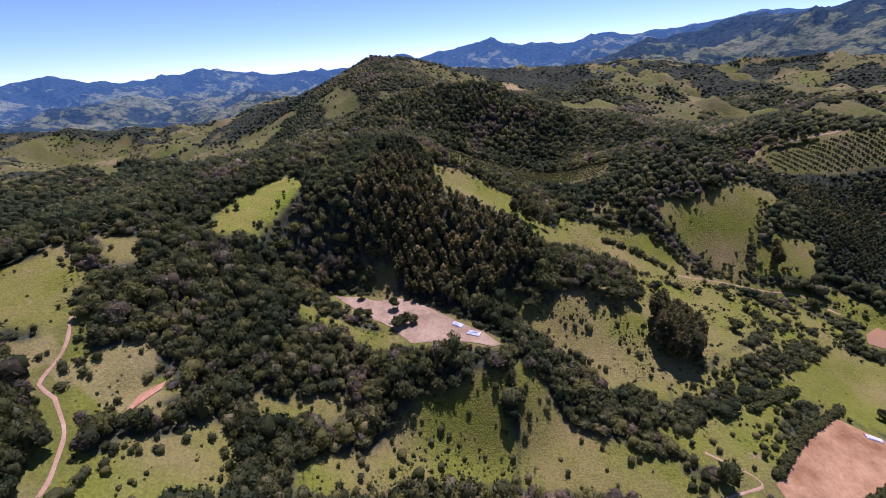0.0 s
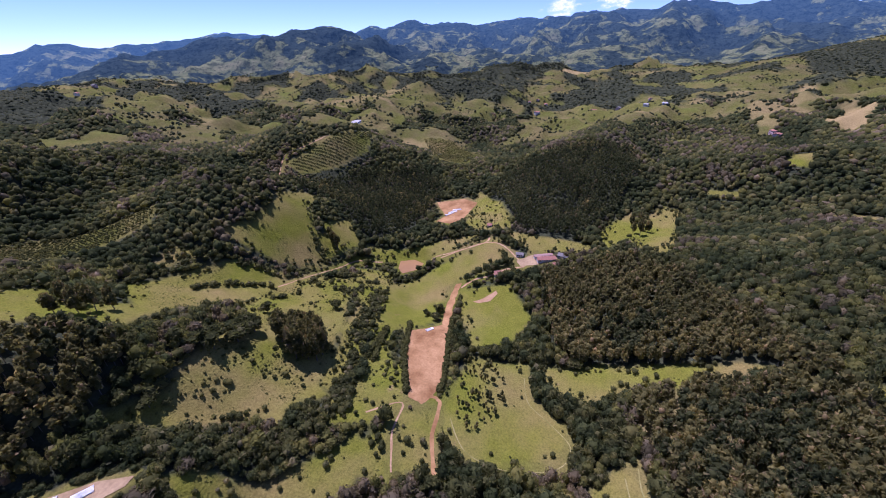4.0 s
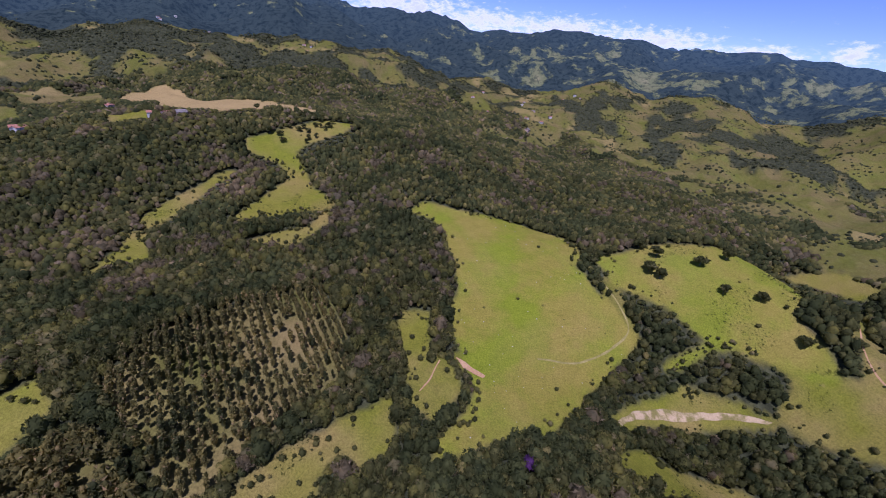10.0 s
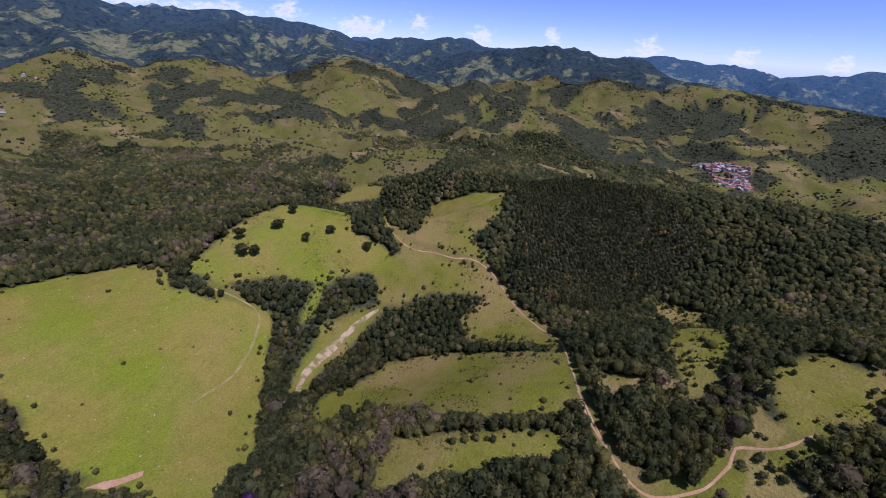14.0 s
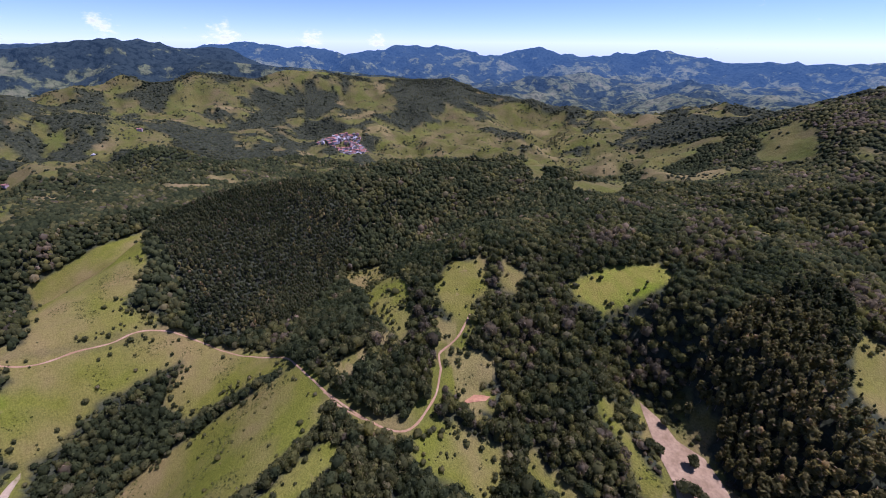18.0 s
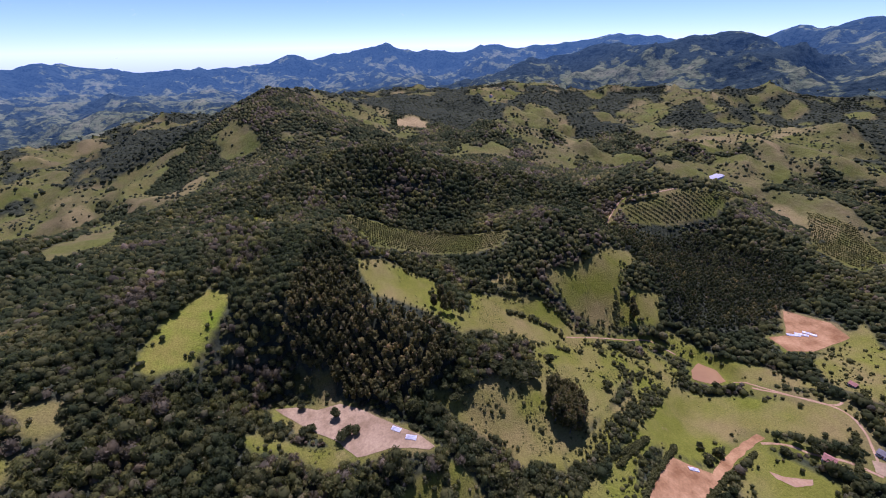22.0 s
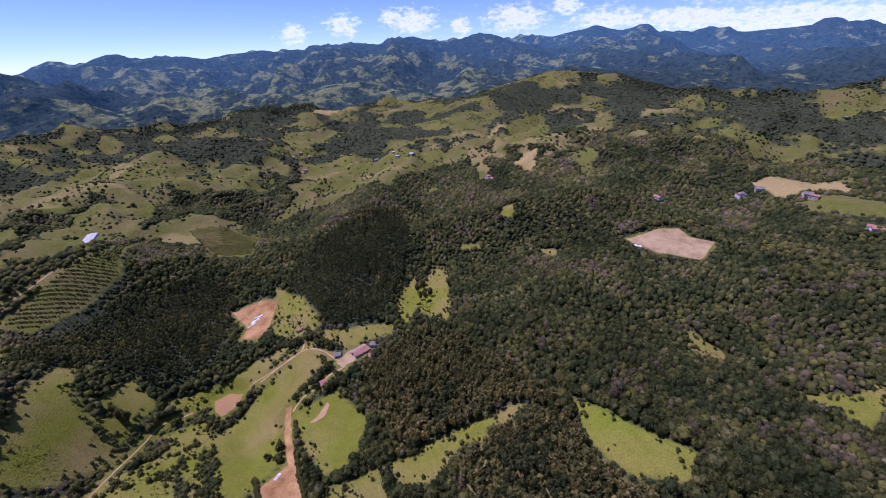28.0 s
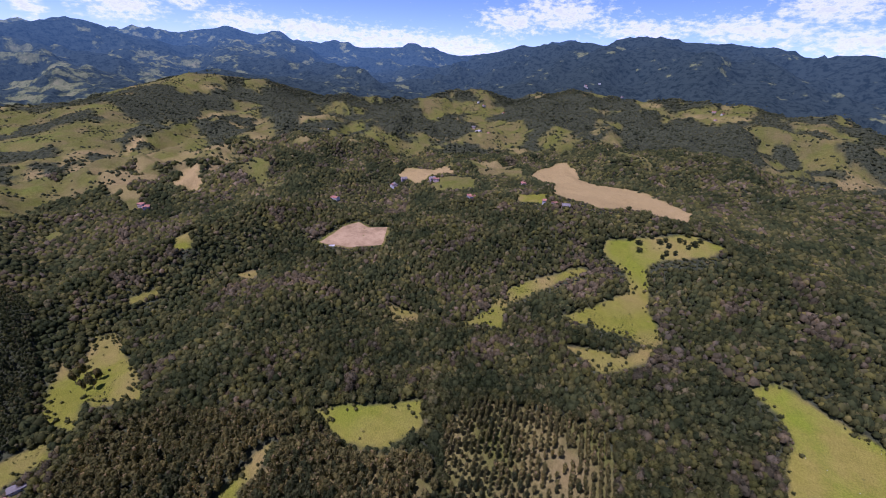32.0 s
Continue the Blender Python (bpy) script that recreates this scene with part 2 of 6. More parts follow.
def range_material():
    """Distant mountains: woods and pastures in patches, blue haze put in as emission that grows with distance."""
    m, n, l, p = material("distant_range", 1.0, 0.0)
    att = n.new("ShaderNodeVertexColor")
    att.layer_name = "afar"
    afar = n.new("ShaderNodeSeparateColor")
    l.new(att.outputs["Color"], afar.inputs[0])
    wide = noise_node(n, l, 0.0042, 4.0, 0.55)
    near = noise_node(n, l, 0.013, 7.0, 0.62)
    both = n.new("ShaderNodeMath")
    both.operation = "MULTIPLY_ADD"
    l.new(afar.outputs[1], both.inputs[0])
    both.inputs[1].default_value = 0.22
    l.new(mix(n, l, 0.62, wide, near), both.inputs[2])
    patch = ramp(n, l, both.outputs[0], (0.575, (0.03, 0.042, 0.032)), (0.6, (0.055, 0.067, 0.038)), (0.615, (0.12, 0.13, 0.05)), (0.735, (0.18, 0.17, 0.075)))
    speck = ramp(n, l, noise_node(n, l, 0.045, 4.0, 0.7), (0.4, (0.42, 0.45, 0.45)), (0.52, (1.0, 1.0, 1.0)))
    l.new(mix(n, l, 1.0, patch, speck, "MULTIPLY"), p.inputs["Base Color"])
    # blue air haze painted as emission, the mountains themselves give no light
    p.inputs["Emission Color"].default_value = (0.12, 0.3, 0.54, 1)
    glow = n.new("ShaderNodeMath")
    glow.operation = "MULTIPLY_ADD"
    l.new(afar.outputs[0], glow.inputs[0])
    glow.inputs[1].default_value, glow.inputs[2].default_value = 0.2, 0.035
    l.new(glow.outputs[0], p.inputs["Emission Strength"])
    bump(n, l, p, noise_node(n, l, 0.006, 6.0, 0.6), 0.8, 60.0)
    return m


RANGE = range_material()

# the plan: coarse heights of the land, in metres, on grids of 400 and 120 m
HEIGHTS_FAR = []
HEIGHTS_FAR.append([69, 92, 109, 123, 143, 191, 304, 414, 341, 187, 112, 77, 54])
HEIGHTS_FAR.append([96, 110, 118, 116, 112, 156, 226, 227, 157, 145, 149, 147, 149])
HEIGHTS_FAR.append([129, 120, 116, 96, 44, 115, 200, 176, 140, 155, 172, 202, 235])
HEIGHTS_FAR.append([177, 111, 79, 59, -7, 74, 169, 143, 121, 132, 164, 237, 289])
HEIGHTS_FAR.append([241, 91, 8, 17, 10, 70, 154, 92, 98, 56, 76, 193, 266])
HEIGHTS_FAR.append([261, 98, -15, 27, 82, 44, 130, 135, 146, 165, 95, 101, 180])
HEIGHTS_FAR.append([189, 107, 29, -16, 63, 98, -7, -31, 23, 73, 97, 103, 148])
HEIGHTS_FAR.append([72, 30, 16, -18, -17, 159, 161, 28, 57, 44, 73, 115, 153])
HEIGHTS_FAR.append([-35, -59, -7, 39, -15, 37, 94, 112, 63, 31, 50, 98, 142])
HEIGHTS_FAR.append([-20, 2, -13, -58, -48, 115, 94, 78, 63, 54, 57, 74, 110])
HEIGHTS_FAR.append([48, 49, -3, -61, -32, 91, 115, 93, 93, 108, 103, 91, 92])
HEIGHTS_FAR.append([103, 85, 53, 27, 15, 32, 56, 70, 101, 135, 137, 116, 94])
HEIGHTS_FAR.append([147, 131, 117, 92, 36, -19, -17, 25, 86, 135, 151, 136, 107])
HEIGHTS_NEAR = []
HEIGHTS_NEAR.append([9, 6, 2, 11, 29, 50, 58, 38, 15, -10, -20])
HEIGHTS_NEAR.append([1, 12, 3, -4, 47, -25, -8, -4, -42, -49, -39])
HEIGHTS_NEAR.append([-27, -9, 22, -47, 8, 9, -43, -39, -25, -11, -23])
HEIGHTS_NEAR.append([-78, -117, 45, 68, -18, 11, 15, -27, 32, -30, 111])
HEIGHTS_NEAR.append([-97, -64, 61, -137, 10, -12, 45, 54, 59, -20, 151])
HEIGHTS_NEAR.append([-88, 90, -13, -35, 78, 8, -39, -24, 25, -15, 90])
HEIGHTS_NEAR.append([-47, 64, -135, 63, -24, -89, 28, -15, 36, 5, 90])
HEIGHTS_NEAR.append([75, 28, -90, 52, 10, 25, -28, -115, -2, -20, 40])
HEIGHTS_NEAR.append([56, 23, -3, -22, 23, 54, -37, 152, -39, 8, 29])
HEIGHTS_NEAR.append([22, 29, 29, -25, -14, -36, -74, -45, -51, 116, 49])
HEIGHTS_NEAR.append([0, 5, -4, -21, 28, 164, 167, 41, 21, 31, -14])
# outlines of pastures, ploughed ground, earthworks, ponds and plantations, in metres
GRASS = {}
GRASS["wood_slot"] = [(558, -149), (562, -180), (526, -155), (532, -138)]
GRASS["wood_slot_two"] = [(507, -70), (498, -105), (486, -101), (491, -70)]
GRASS["wood_slot_three"] = [(465, -172), (445, -205), (430, -185)]
GRASS["pine_glade"] = [(221, -71), (215, -82), (205, -65), (209, -50), (200, -45), (209, -24), (207, 5), (215, 11), (219, -3), (223, -28), (220, -53)]
GRASS["pine_edge"] = [(488, -32), (463, -40), (343, -37), (378, -5)]
GRASS["ridge_pasture"] = [(466, 515), (501, 496), (724, 574), (772, 488), (704, 461), (523, 443), (460, 461)]
GRASS["east_pasture"] = [(667, 272), (777, 237), (1093, 247), (1176, 178), (964, 0), (961, -95), (732, 30), (791, 131), (757, 207)]
GRASS["west_glade"] = [(-213, 198), (-194, 190), (-178, 174), (-172, 155), (-168, 143), (-184, 139), (-205, 144), (-201, 156), (-218, 172), (-211, 186)]
GRASS["west_glade_two"] = [(-196, 207), (-175, 207), (-164, 192), (-174, 185), (-184, 189)]
GRASS["west_lawn"] = [(-166, 147), (-155, 134), (-142, 136), (-139, 125), (-134, 125), (-133, 115), (-145, 109), (-152, 110), (-150, 119), (-155, 126), (-160, 123), (-163, 137)]
GRASS["bush_lawn"] = [(-135, 87), (-129, 106), (-113, 114), (-106, 123), (-94, 120), (-87, 104), (-88, 90), (-123, 69), (-134, 79)]
GRASS["pad_grass"] = [(-88, 192), (-81, 201), (-75, 193), (-59, 192), (-59, 187), (-50, 181), (-37, 185), (-28, 175), (-37, 166), (-45, 169), (-56, 173), (-64, 191), (-81, 185), (-85, 186)]
GRASS["oval_glade"] = [(-97, 137), (-91, 142), (-83, 136), (-87, 130), (-95, 129)]
GRASS["bench_glade"] = [(-76, 141), (-58, 148), (-52, 141), (-62, 134), (-74, 137)]
GRASS["stream_lawn_two"] = [(-70, 107), (-59, 116), (-39, 119), (-28, 139), (-2, 143), (-4, 110), (-67, 97)]
GRASS["valley_slope"] = [(33, 206), (42, 203), (52, 197), (83, 207), (103, 213), (117, 214), (133, 233), (153, 261), (202, 264), (222, 249), (245, 231), (248, 222), (217, 210), (183, 183), (150, 165), (131, 155), (116, 148), (113, 131), (102, 138), (95, 148), (80, 145), (77, 157), (76, 170), (60, 177), (53, 189)]
GRASS["stream_lawn"] = [(33, 156), (45, 152), (55, 136), (65, 129), (79, 121), (83, 113), (100, 111), (95, 97), (78, 97), (27, 108), (33, 134), (28, 139)]
GRASS["stream_lawn_west"] = [(-29, 135), (-17, 144), (12, 151), (30, 149), (26, 139), (30, 125), (24, 108), (-28, 108)]
GRASS["big_pasture"] = [(-83, -371), (-130, -359), (-191, -349), (-221, -305), (-213, -271), (-200, -251), (-205, -226), (-216, -207), (-226, -184), (-192, -167), (-147, -138), (-110, -113), (-42, -109), (-50, -124), (-66, -139), (-79, -152), (-76, -179), (-75, -201), (-88, -242), (-97, -278), (-95, -317), (-85, -337), (-61, -346)]
GRASS["tree_pasture"] = [(-217, -262), (-265, -263), (-333, -251), (-527, -297), (-337, -167), (-330, -127), (-321, -116), (-284, -163), (-272, -167), (-233, -165), (-233, -168), (-270, -172), (-258, -193), (-219, -226)]
GRASS["low_field"] = [(106, -65), (92, -73), (78, -81), (64, -93), (50, -107), (39, -122), (20, -136), (-7, -147), (-28, -156), (-33, -152), (-30, -137), (-29, -124), (-11, -115), (-2, -123), (8, -114), (8, -106), (25, -98), (37, -106), (44, -102), (34, -94), (108, -60)]
GRASS["fork_glade"] = [(-44, -222), (-63, -221), (-63, -198), (-58, -176), (-66, -178), (-52, -156), (-37, -158), (-39, -185), (-40, -203)]
GRASS["corner_field"] = [(207, -114), (142, -178), (123, -158), (135, -129), (165, -111)]
GRASS["hook_meadow"] = [(46, -482), (24, -405), (4, -372), (5, -344), (19, -314), (36, -295), (85, -314), (53, -325), (25, -328), (18, -349), (39, -357), (103, -359), (78, -391), (54, -431), (69, -463), (106, -481), (107, -500), (79, -512), (21, -562), (-26, -549), (-3, -517), (36, -499)]
GRASS["notch_glade"] = [(275, -264), (236, -277), (228, -262), (248, -247)]
GRASS["strip_glade"] = [(195, -284), (177, -328), (179, -355), (166, -357), (144, -309), (166, -302)]
GRASS["strip_glade_two"] = [(181, -375), (159, -407), (111, -444), (104, -437), (147, -383), (161, -354)]
GRASS["pine_strip"] = [(-149, -108), (-182, -116), (-234, -90), (-249, -51), (-241, -9), (-226, 43), (-176, 45), (-168, 47), (-156, 6), (-156, -22), (-155, -46), (-163, -78), (-136, -96)]
GRASS["bottom_field"] = [(-99, -46), (-134, -47), (-142, -17), (-155, 42), (-141, 42)]
GRASS["road_pasture"] = [(-355, -137), (-338, -70), (-340, -33), (-319, -2), (-271, 37), (-234, 38), (-253, 7), (-261, -29), (-283, -41), (-310, -23), (-304, -75), (-280, -115), (-287, -125), (-300, -127), (-306, -142), (-332, -117)]
GRASS["upper_pasture"] = [(-572, -155), (-603, -27), (-413, -28), (-370, -49), (-349, -26), (-341, -44), (-346, -79), (-347, -113), (-381, -109)]
GRASS["gully_patch"] = [(-204, -152), (-242, -152), (-281, -127), (-257, -134), (-230, -139), (-205, -132), (-185, -138)]
GRASS["spring_glade"] = [(-199, 55), (-201, 79), (-189, 82), (-184, 59)]
GRASS["path_glade"] = [(-223, 175), (-202, 195), (-178, 176), (-172, 153), (-182, 137), (-209, 146)]
GRASS["bright_meadow"] = [(-150, 229), (-138, 268), (-117, 293), (-98, 287), (-106, 257), (-117, 229), (-137, 223)]
GRASS["shrub_slope"] = [(-376, 141), (-360, 179), (-198, 123), (-185, 102), (-227, 101)]
GRASS["ridge_glade"] = [(-199, 205), (-171, 209), (-168, 199), (-187, 193)]
GRASS["pad_lawn"] = [(-86, 183), (-71, 198), (-28, 177), (-41, 165), (-64, 181)]
GRASS["pond_glade"] = [(-134, 83), (-111, 120), (-90, 114), (-118, 68)]
GRASS["ridge_meadow"] = [(-7, 317), (23, 325), (66, 313), (63, 280), (88, 270), (100, 310), (177, 299), (205, 271), (186, 263), (240, 222), (219, 207), (173, 201), (156, 228), (127, 246), (101, 255), (71, 238), (41, 259), (7, 269)]
GRASS["pond_meadow"] = [(184, 322), (212, 313), (303, 341), (327, 341), (267, 295), (274, 264), (232, 259), (203, 279), (190, 300)]
GRASS["pond_meadow_two"] = [(282, 294), (324, 291), (296, 260), (261, 267)]
GRASS["wood_glade"] = [(122, 322), (151, 332), (165, 311), (131, 316)]
GRASS["strip_meadow"] = [(304, 171), (357, 120), (326, 101), (277, 143), (220, 127), (191, 144), (144, 119), (118, 118), (185, 164), (259, 201)]
GRASS["farm_meadow"] = [(270, 126), (291, 84), (252, 55), (208, 67), (199, 88), (236, 112)]
GRASS["farm_lawn"] = [(371, 116), (373, 27), (347, 27), (341, 92)]
GRASS["creek_glade"] = [(390, 24), (475, -25), (473, -51), (368, -40), (392, -5)]
GRASS["hedge_field"] = [(208, 34), (217, -7), (218, -56), (216, -71), (211, -40), (201, -21), (183, 3), (188, 28)]
GRASS["mound_field"] = [(136, 76), (193, 85), (204, 46), (177, 32), (165, 7), (140, 8), (114, 49), (123, 70)]
GRASS["furrow_field"] = [(127, -8), (143, -17), (145, -24), (129, -33), (116, -41), (100, -64), (86, -74), (78, -81), (76, -80), (112, -8)]
GRASS["creek_lawn"] = [(65, 130), (91, 111), (108, 98), (89, 85)]
GRASS["creek_lawn_two"] = [(122, 95), (135, 79), (100, 63), (92, 80)]
GRASS["thicket_slope"] = [(31, 204), (47, 202), (77, 193), (110, 177), (102, 139), (82, 153), (54, 178)]
GRASS["marsh"] = [(266, 244), (290, 213), (252, 187), (190, 162), (139, 139), (109, 138), (113, 151), (147, 161), (207, 193)]
GRASS["pond_bank"] = [(300, 255), (346, 184), (365, 131), (310, 183), (293, 229)]
GRASS["pad_scrub"] = [(384, 171), (483, 195), (447, 153), (378, 111), (363, 143)]
GRASS["east_lawn"] = [(405, 29), (479, -3), (427, -11), (359, 12)]
GRASS["yard_slope"] = [(370, 114), (372, 39), (351, 25), (335, 82)]
GRASS["creek_scrub"] = [(110, 141), (143, 129), (157, 115), (128, 99), (107, 107), (94, 126)]
GRASS["fork_lawn"] = [(-58, -182), (-72, -174), (-73, -150), (-50, -132), (-34, -149)]
GRASS["far_knoll"] = [(622, -917), (855, -1324), (640, -1266), (501, -1056), (482, -978), (492, -871), (578, -897)]
GRASS["knoll_pasture"] = [(445, -975), (430, -1111), (322, -952), (347, -885)]
GRASS["saddle_pasture"] = [(454, -579), (404, -620), (357, -571), (430, -550)]
GRASS["wood_clearing"] = [(843, -596), (850, -714), (806, -696), (818, -594)]
GRASS["wood_clearing_two"] = [(1229, -1361), (1050, -1300), (1083, -1458), (882, -1547), (815, -1396), (974, -1317), (949, -1149)]
GRASS["lane_pasture"] = [(811, -376), (1310, -692), (1316, -737), (913, -493), (786, -381)]
GRASS["lane_pasture_two"] = [(1170, -317), (1213, -400), (1294, -478), (848, -344), (837, -308), (913, -245)]
GRASS["wood_clearing_three"] = [(639, -584), (736, -755), (717, -746), (624, -579)]
GRASS["ridge_top_pasture"] = [(1745, -595), (1731, -721), (1627, -646), (1617, -571)]
GRASS["mountain_pasture"] = [(672, -1824), (626, -2082), (497, -1972), (554, -1843)]
GRASS["mountain_pasture_two"] = [(204, -1706), (107, -1812), (64, -1457), (146, -1461)]
GRASS["lane_pasture_three"] = [(283, -578), (234, -598), (219, -546), (265, -554)]
GRASS["slope_pasture"] = [(887, -18), (962, -107), (866, -180), (902, -93), (854, -24)]
GRASS["strip_pasture"] = [(-688, -1544), (-723, -1240), (-615, -946), (-617, -768), (-526, -782), (-492, -810), (-352, -726)]
GRASS["strip_pasture_two"] = [(-805, -1733), (-994, -1726), (-906, -1496), (-850, -1677)]
GRASS["mountain_pasture_three"] = [(172, -1770), (37, -1941), (5, -1779), (78, -1463)]
GRASS["mountain_pasture_four"] = [(-305, -2015), (-525, -2049), (-488, -1964), (-328, -1942)]
GRASS["mountain_pasture_five"] = [(880, -2091), (732, -2001), (551, -2028), (576, -1845), (675, -1773)]
GRASS["plateau_field"] = [(-579, -1232), (-712, -1278), (-676, -975), (-587, -852), (-462, -827), (-348, -714), (-396, -837)]
GRASS["plateau_field_two"] = [(-824, -1176), (-724, -844), (-681, -815), (-647, -915)]
GRASS["plateau_field_three"] = [(-683, -1571), (-918, -1709), (-757, -1408), (-713, -1488)]
GRASS["plateau_field_four"] = [(-851, -1537), (-969, -1688), (-1051, -1670), (-966, -1465), (-844, -1339)]
GRASS["hollow_field"] = [(-755, -601), (-908, -572), (-1178, -575), (-1096, -511), (-772, -410), (-659, -438)]
GRASS["hollow_field_two"] = [(-916, -217), (-1043, -182), (-1182, -80), (-1306, -20), (-1164, 45), (-1082, 39), (-1038, -74), (-873, -146)]
GRASS["hollow_field_three"] = [(-1512, -1335), (-1698, -1185), (-1422, -962), (-1265, -1063)]
GRASS["hollow_field_four"] = [(-1430, -940), (-1579, -843), (-1408, -584), (-1269, -499), (-1139, -638)]
GRASS["hollow_field_five"] = [(-936, -1299), (-1148, -1356), (-753, -855), (-892, -1197)]
GRASS["hollow_field_six"] = [(-459, -1594), (-550, -1590), (-471, -1177), (-325, -881), (-267, -944)]
GRASS["corner_crest"] = [(-738, -165), (-1095, -135), (-1160, -58), (-1099, 20), (-1045, -57), (-1014, -117), (-742, -142)]
GRASS["corner_slope"] = [(-673, -343), (-888, -401), (-981, -406), (-753, -323), (-636, -314), (-601, -325)]
GRASS["valley_floor"] = [(-648, 684), (-623, 833), (-543, 776), (-345, 409)]
GRASS["valley_floor_two"] = [(-296, 430), (-428, 776), (-282, 619), (-264, 486)]
GRASS["town_face"] = [(-1092, 530), (-1219, 763), (-1190, 933), (-957, 918), (-662, 730), (-763, 653), (-956, 536)]
GRASS["town_face_two"] = [(-1335, 1084), (-1196, 1248), (-985, 1315), (-584, 957), (-663, 817), (-1077, 1101)]
GRASS["knob_face"] = [(-44, 1037), (43, 1019), (128, 932), (105, 844), (57, 899), (-37, 967)]
GRASS["greenhouse_field"] = [(487, 494), (643, 594), (752, 584), (725, 546), (499, 464)]
GRASS["cap_pasture"] = [(522, 1525), (593, 1533), (772, 1534), (608, 1305), (462, 1231)]
GRASS["cap_pasture_two"] = [(618, 1286), (609, 1024), (934, 1340), (584, 989), (479, 999)]
GRASS["valley_pasture"] = [(799, 250), (844, 206), (955, 142), (1143, 225), (1093, 294), (870, 246)]
GRASS["valley_pasture_two"] = [(869, 517), (954, 473), (929, 409), (864, 403), (833, 480)]
GRASS["valley_pasture_three"] = [(739, 720), (1062, 846), (1162, 781), (1025, 613), (789, 577), (690, 618)]
GRASS["valley_pasture_four"] = [(866, 262), (1081, 172), (1050, 34), (986, -85), (920, -62), (861, 133), (826, 211)]
GRASS["valley_pasture_five"] = [(1098, 371), (1420, 334), (1181, 259), (1114, 307)]
GRASS["valley_pasture_six"] = [(874, 543), (957, 520), (887, 418), (857, 435), (835, 503)]
GRASS["crest_glade"] = [(-119, 477), (-78, 427), (-78, 400), (-105, 424)]
GRASS["west_hill_pasture"] = [(-685, -292), (-743, -242), (-777, -173), (-662, -160), (-612, -214), (-590, -270), (-577, -309), (-597, -322), (-623, -310)]
GRASS["west_hill_pasture_two"] = [(-558, -300), (-587, -276), (-590, -237), (-569, -241), (-553, -277), (-534, -304)]
GRASS["strip_field"] = [(461, -549), (462, -571), (427, -629), (375, -591), (416, -556)]
GRASS["strip_field_two"] = [(495, -651), (609, -788), (595, -811), (466, -651)]
GRASS["strip_field_three"] = [(382, -678), (402, -714), (361, -745), (325, -670)]
GRASS["ridge_strip"] = [(791, -575), (890, -726), (996, -924), (771, -677), (841, -687)]
GRASS["ridge_strip_two"] = [(912, -689), (1286, -1063), (1267, -1139), (1255, -1038)]
GRASS["ridge_strip_three"] = [(1090, -1227), (1378, -1569), (1090, -1357), (1122, -1492), (1034, -1312), (915, -1123), (980, -1150)]
GRASS["ridge_strip_four"] = [(837, -1184), (988, -1438), (897, -1530), (824, -1474), (834, -1354), (815, -1256)]
GRASS["scar_slope"] = [(-172, -137), (-192, -149), (-222, -149), (-249, -143), (-270, -132), (-281, -117), (-276, -117), (-261, -123), (-243, -127), (-216, -132), (-191, -132), (-176, -130)]
FALLOW = {}
FALLOW["brown_field_two"] = [(544, -545), (527, -573), (484, -638), (451, -621), (469, -577), (475, -549), (515, -546)]
FALLOW["brown_field"] = [(316, -700), (335, -816), (297, -828), (266, -788), (193, -724), (111, -721), (34, -668), (31, -606), (99, -612), (122, -571), (158, -572), (202, -584), (233, -608), (255, -670)]
FALLOW["red_bank"] = [(1023, -201), (1191, -292), (1172, -311), (1106, -239)]
FALLOW["lane_fallow"] = [(791, -232), (838, -274), (794, -284), (746, -255)]
FALLOW["bare_knoll"] = [(141, 975), (197, 1035), (237, 1019), (192, 890), (137, 927)]
FALLOW["ploughed_strip"] = [(1725, 363), (1847, 342), (1934, 211), (1906, 229), (1745, 320)]
FALLOW["lookout_bank"] = [(1771, -1341), (1797, -1417), (1711, -1483), (1476, -1349), (1601, -1313)]
FALLOW["slope_scar"] = [(-2117, -788), (-2155, -755), (-2141, -720), (-2035, -729)]
DIRT = {}
DIRT["dirt_pad"] = [(-75.8, 224.8), (-59.1, 221.7), (-46.0, 215.4), (-30.8, 216.7), (-13.7, 205.8), (1.8, 190.5), (18.7, 176.2), (27.2, 164.8), (22.8, 163.6), (0.9, 171.4), (-22.1, 170.2), (-31.7, 184.1), (-45.3, 195.5), (-64.8, 214.3)]
DIRT["riding_ground"] = [(196, 137), (220, 118), (190, 105), (159, 89), (149, 89), (134, 92), (133, 98), (157, 114)]
DIRT["levelled_pad"] = [(439, 239), (458, 206), (451, 184), (400, 181), (376, 187), (383, 210), (404, 208)]
DIRT["quarry_pad"] = [(443, -291), (453, -352), (460, -380), (428, -374), (407, -393), (372, -348), (402, -311)]
DIRT["farm_yard"] = [(321, 90), (334, 79), (339, 65), (331, 56), (320, 70), (314, 84)]
DIRT["pale_scar"] = [(-173, -135), (-192, -143), (-220, -144), (-247, -137), (-267, -129), (-280, -117), (-277, -117), (-264, -126), (-245, -133), (-218, -137), (-191, -138), (-175, -132)]
DIRT["pale_scar_two"] = [(-74, -179), (-79, -175), (-89, -162), (-87, -160), (-77, -170)]
DIRT["yard_scar"] = [(259, 109), (263, 103), (277, 95), (274, 92), (263, 95), (258, 103)]
POND = {}
POND["farm_pond"] = [(308, 216), (317, 203), (314, 190), (301, 189), (287, 200), (294, 210)]
POND["forest_pond"] = [(-134, 117), (-134, 124), (-127, 132), (-126, 127), (-132, 117)]
PLANTATION = {}
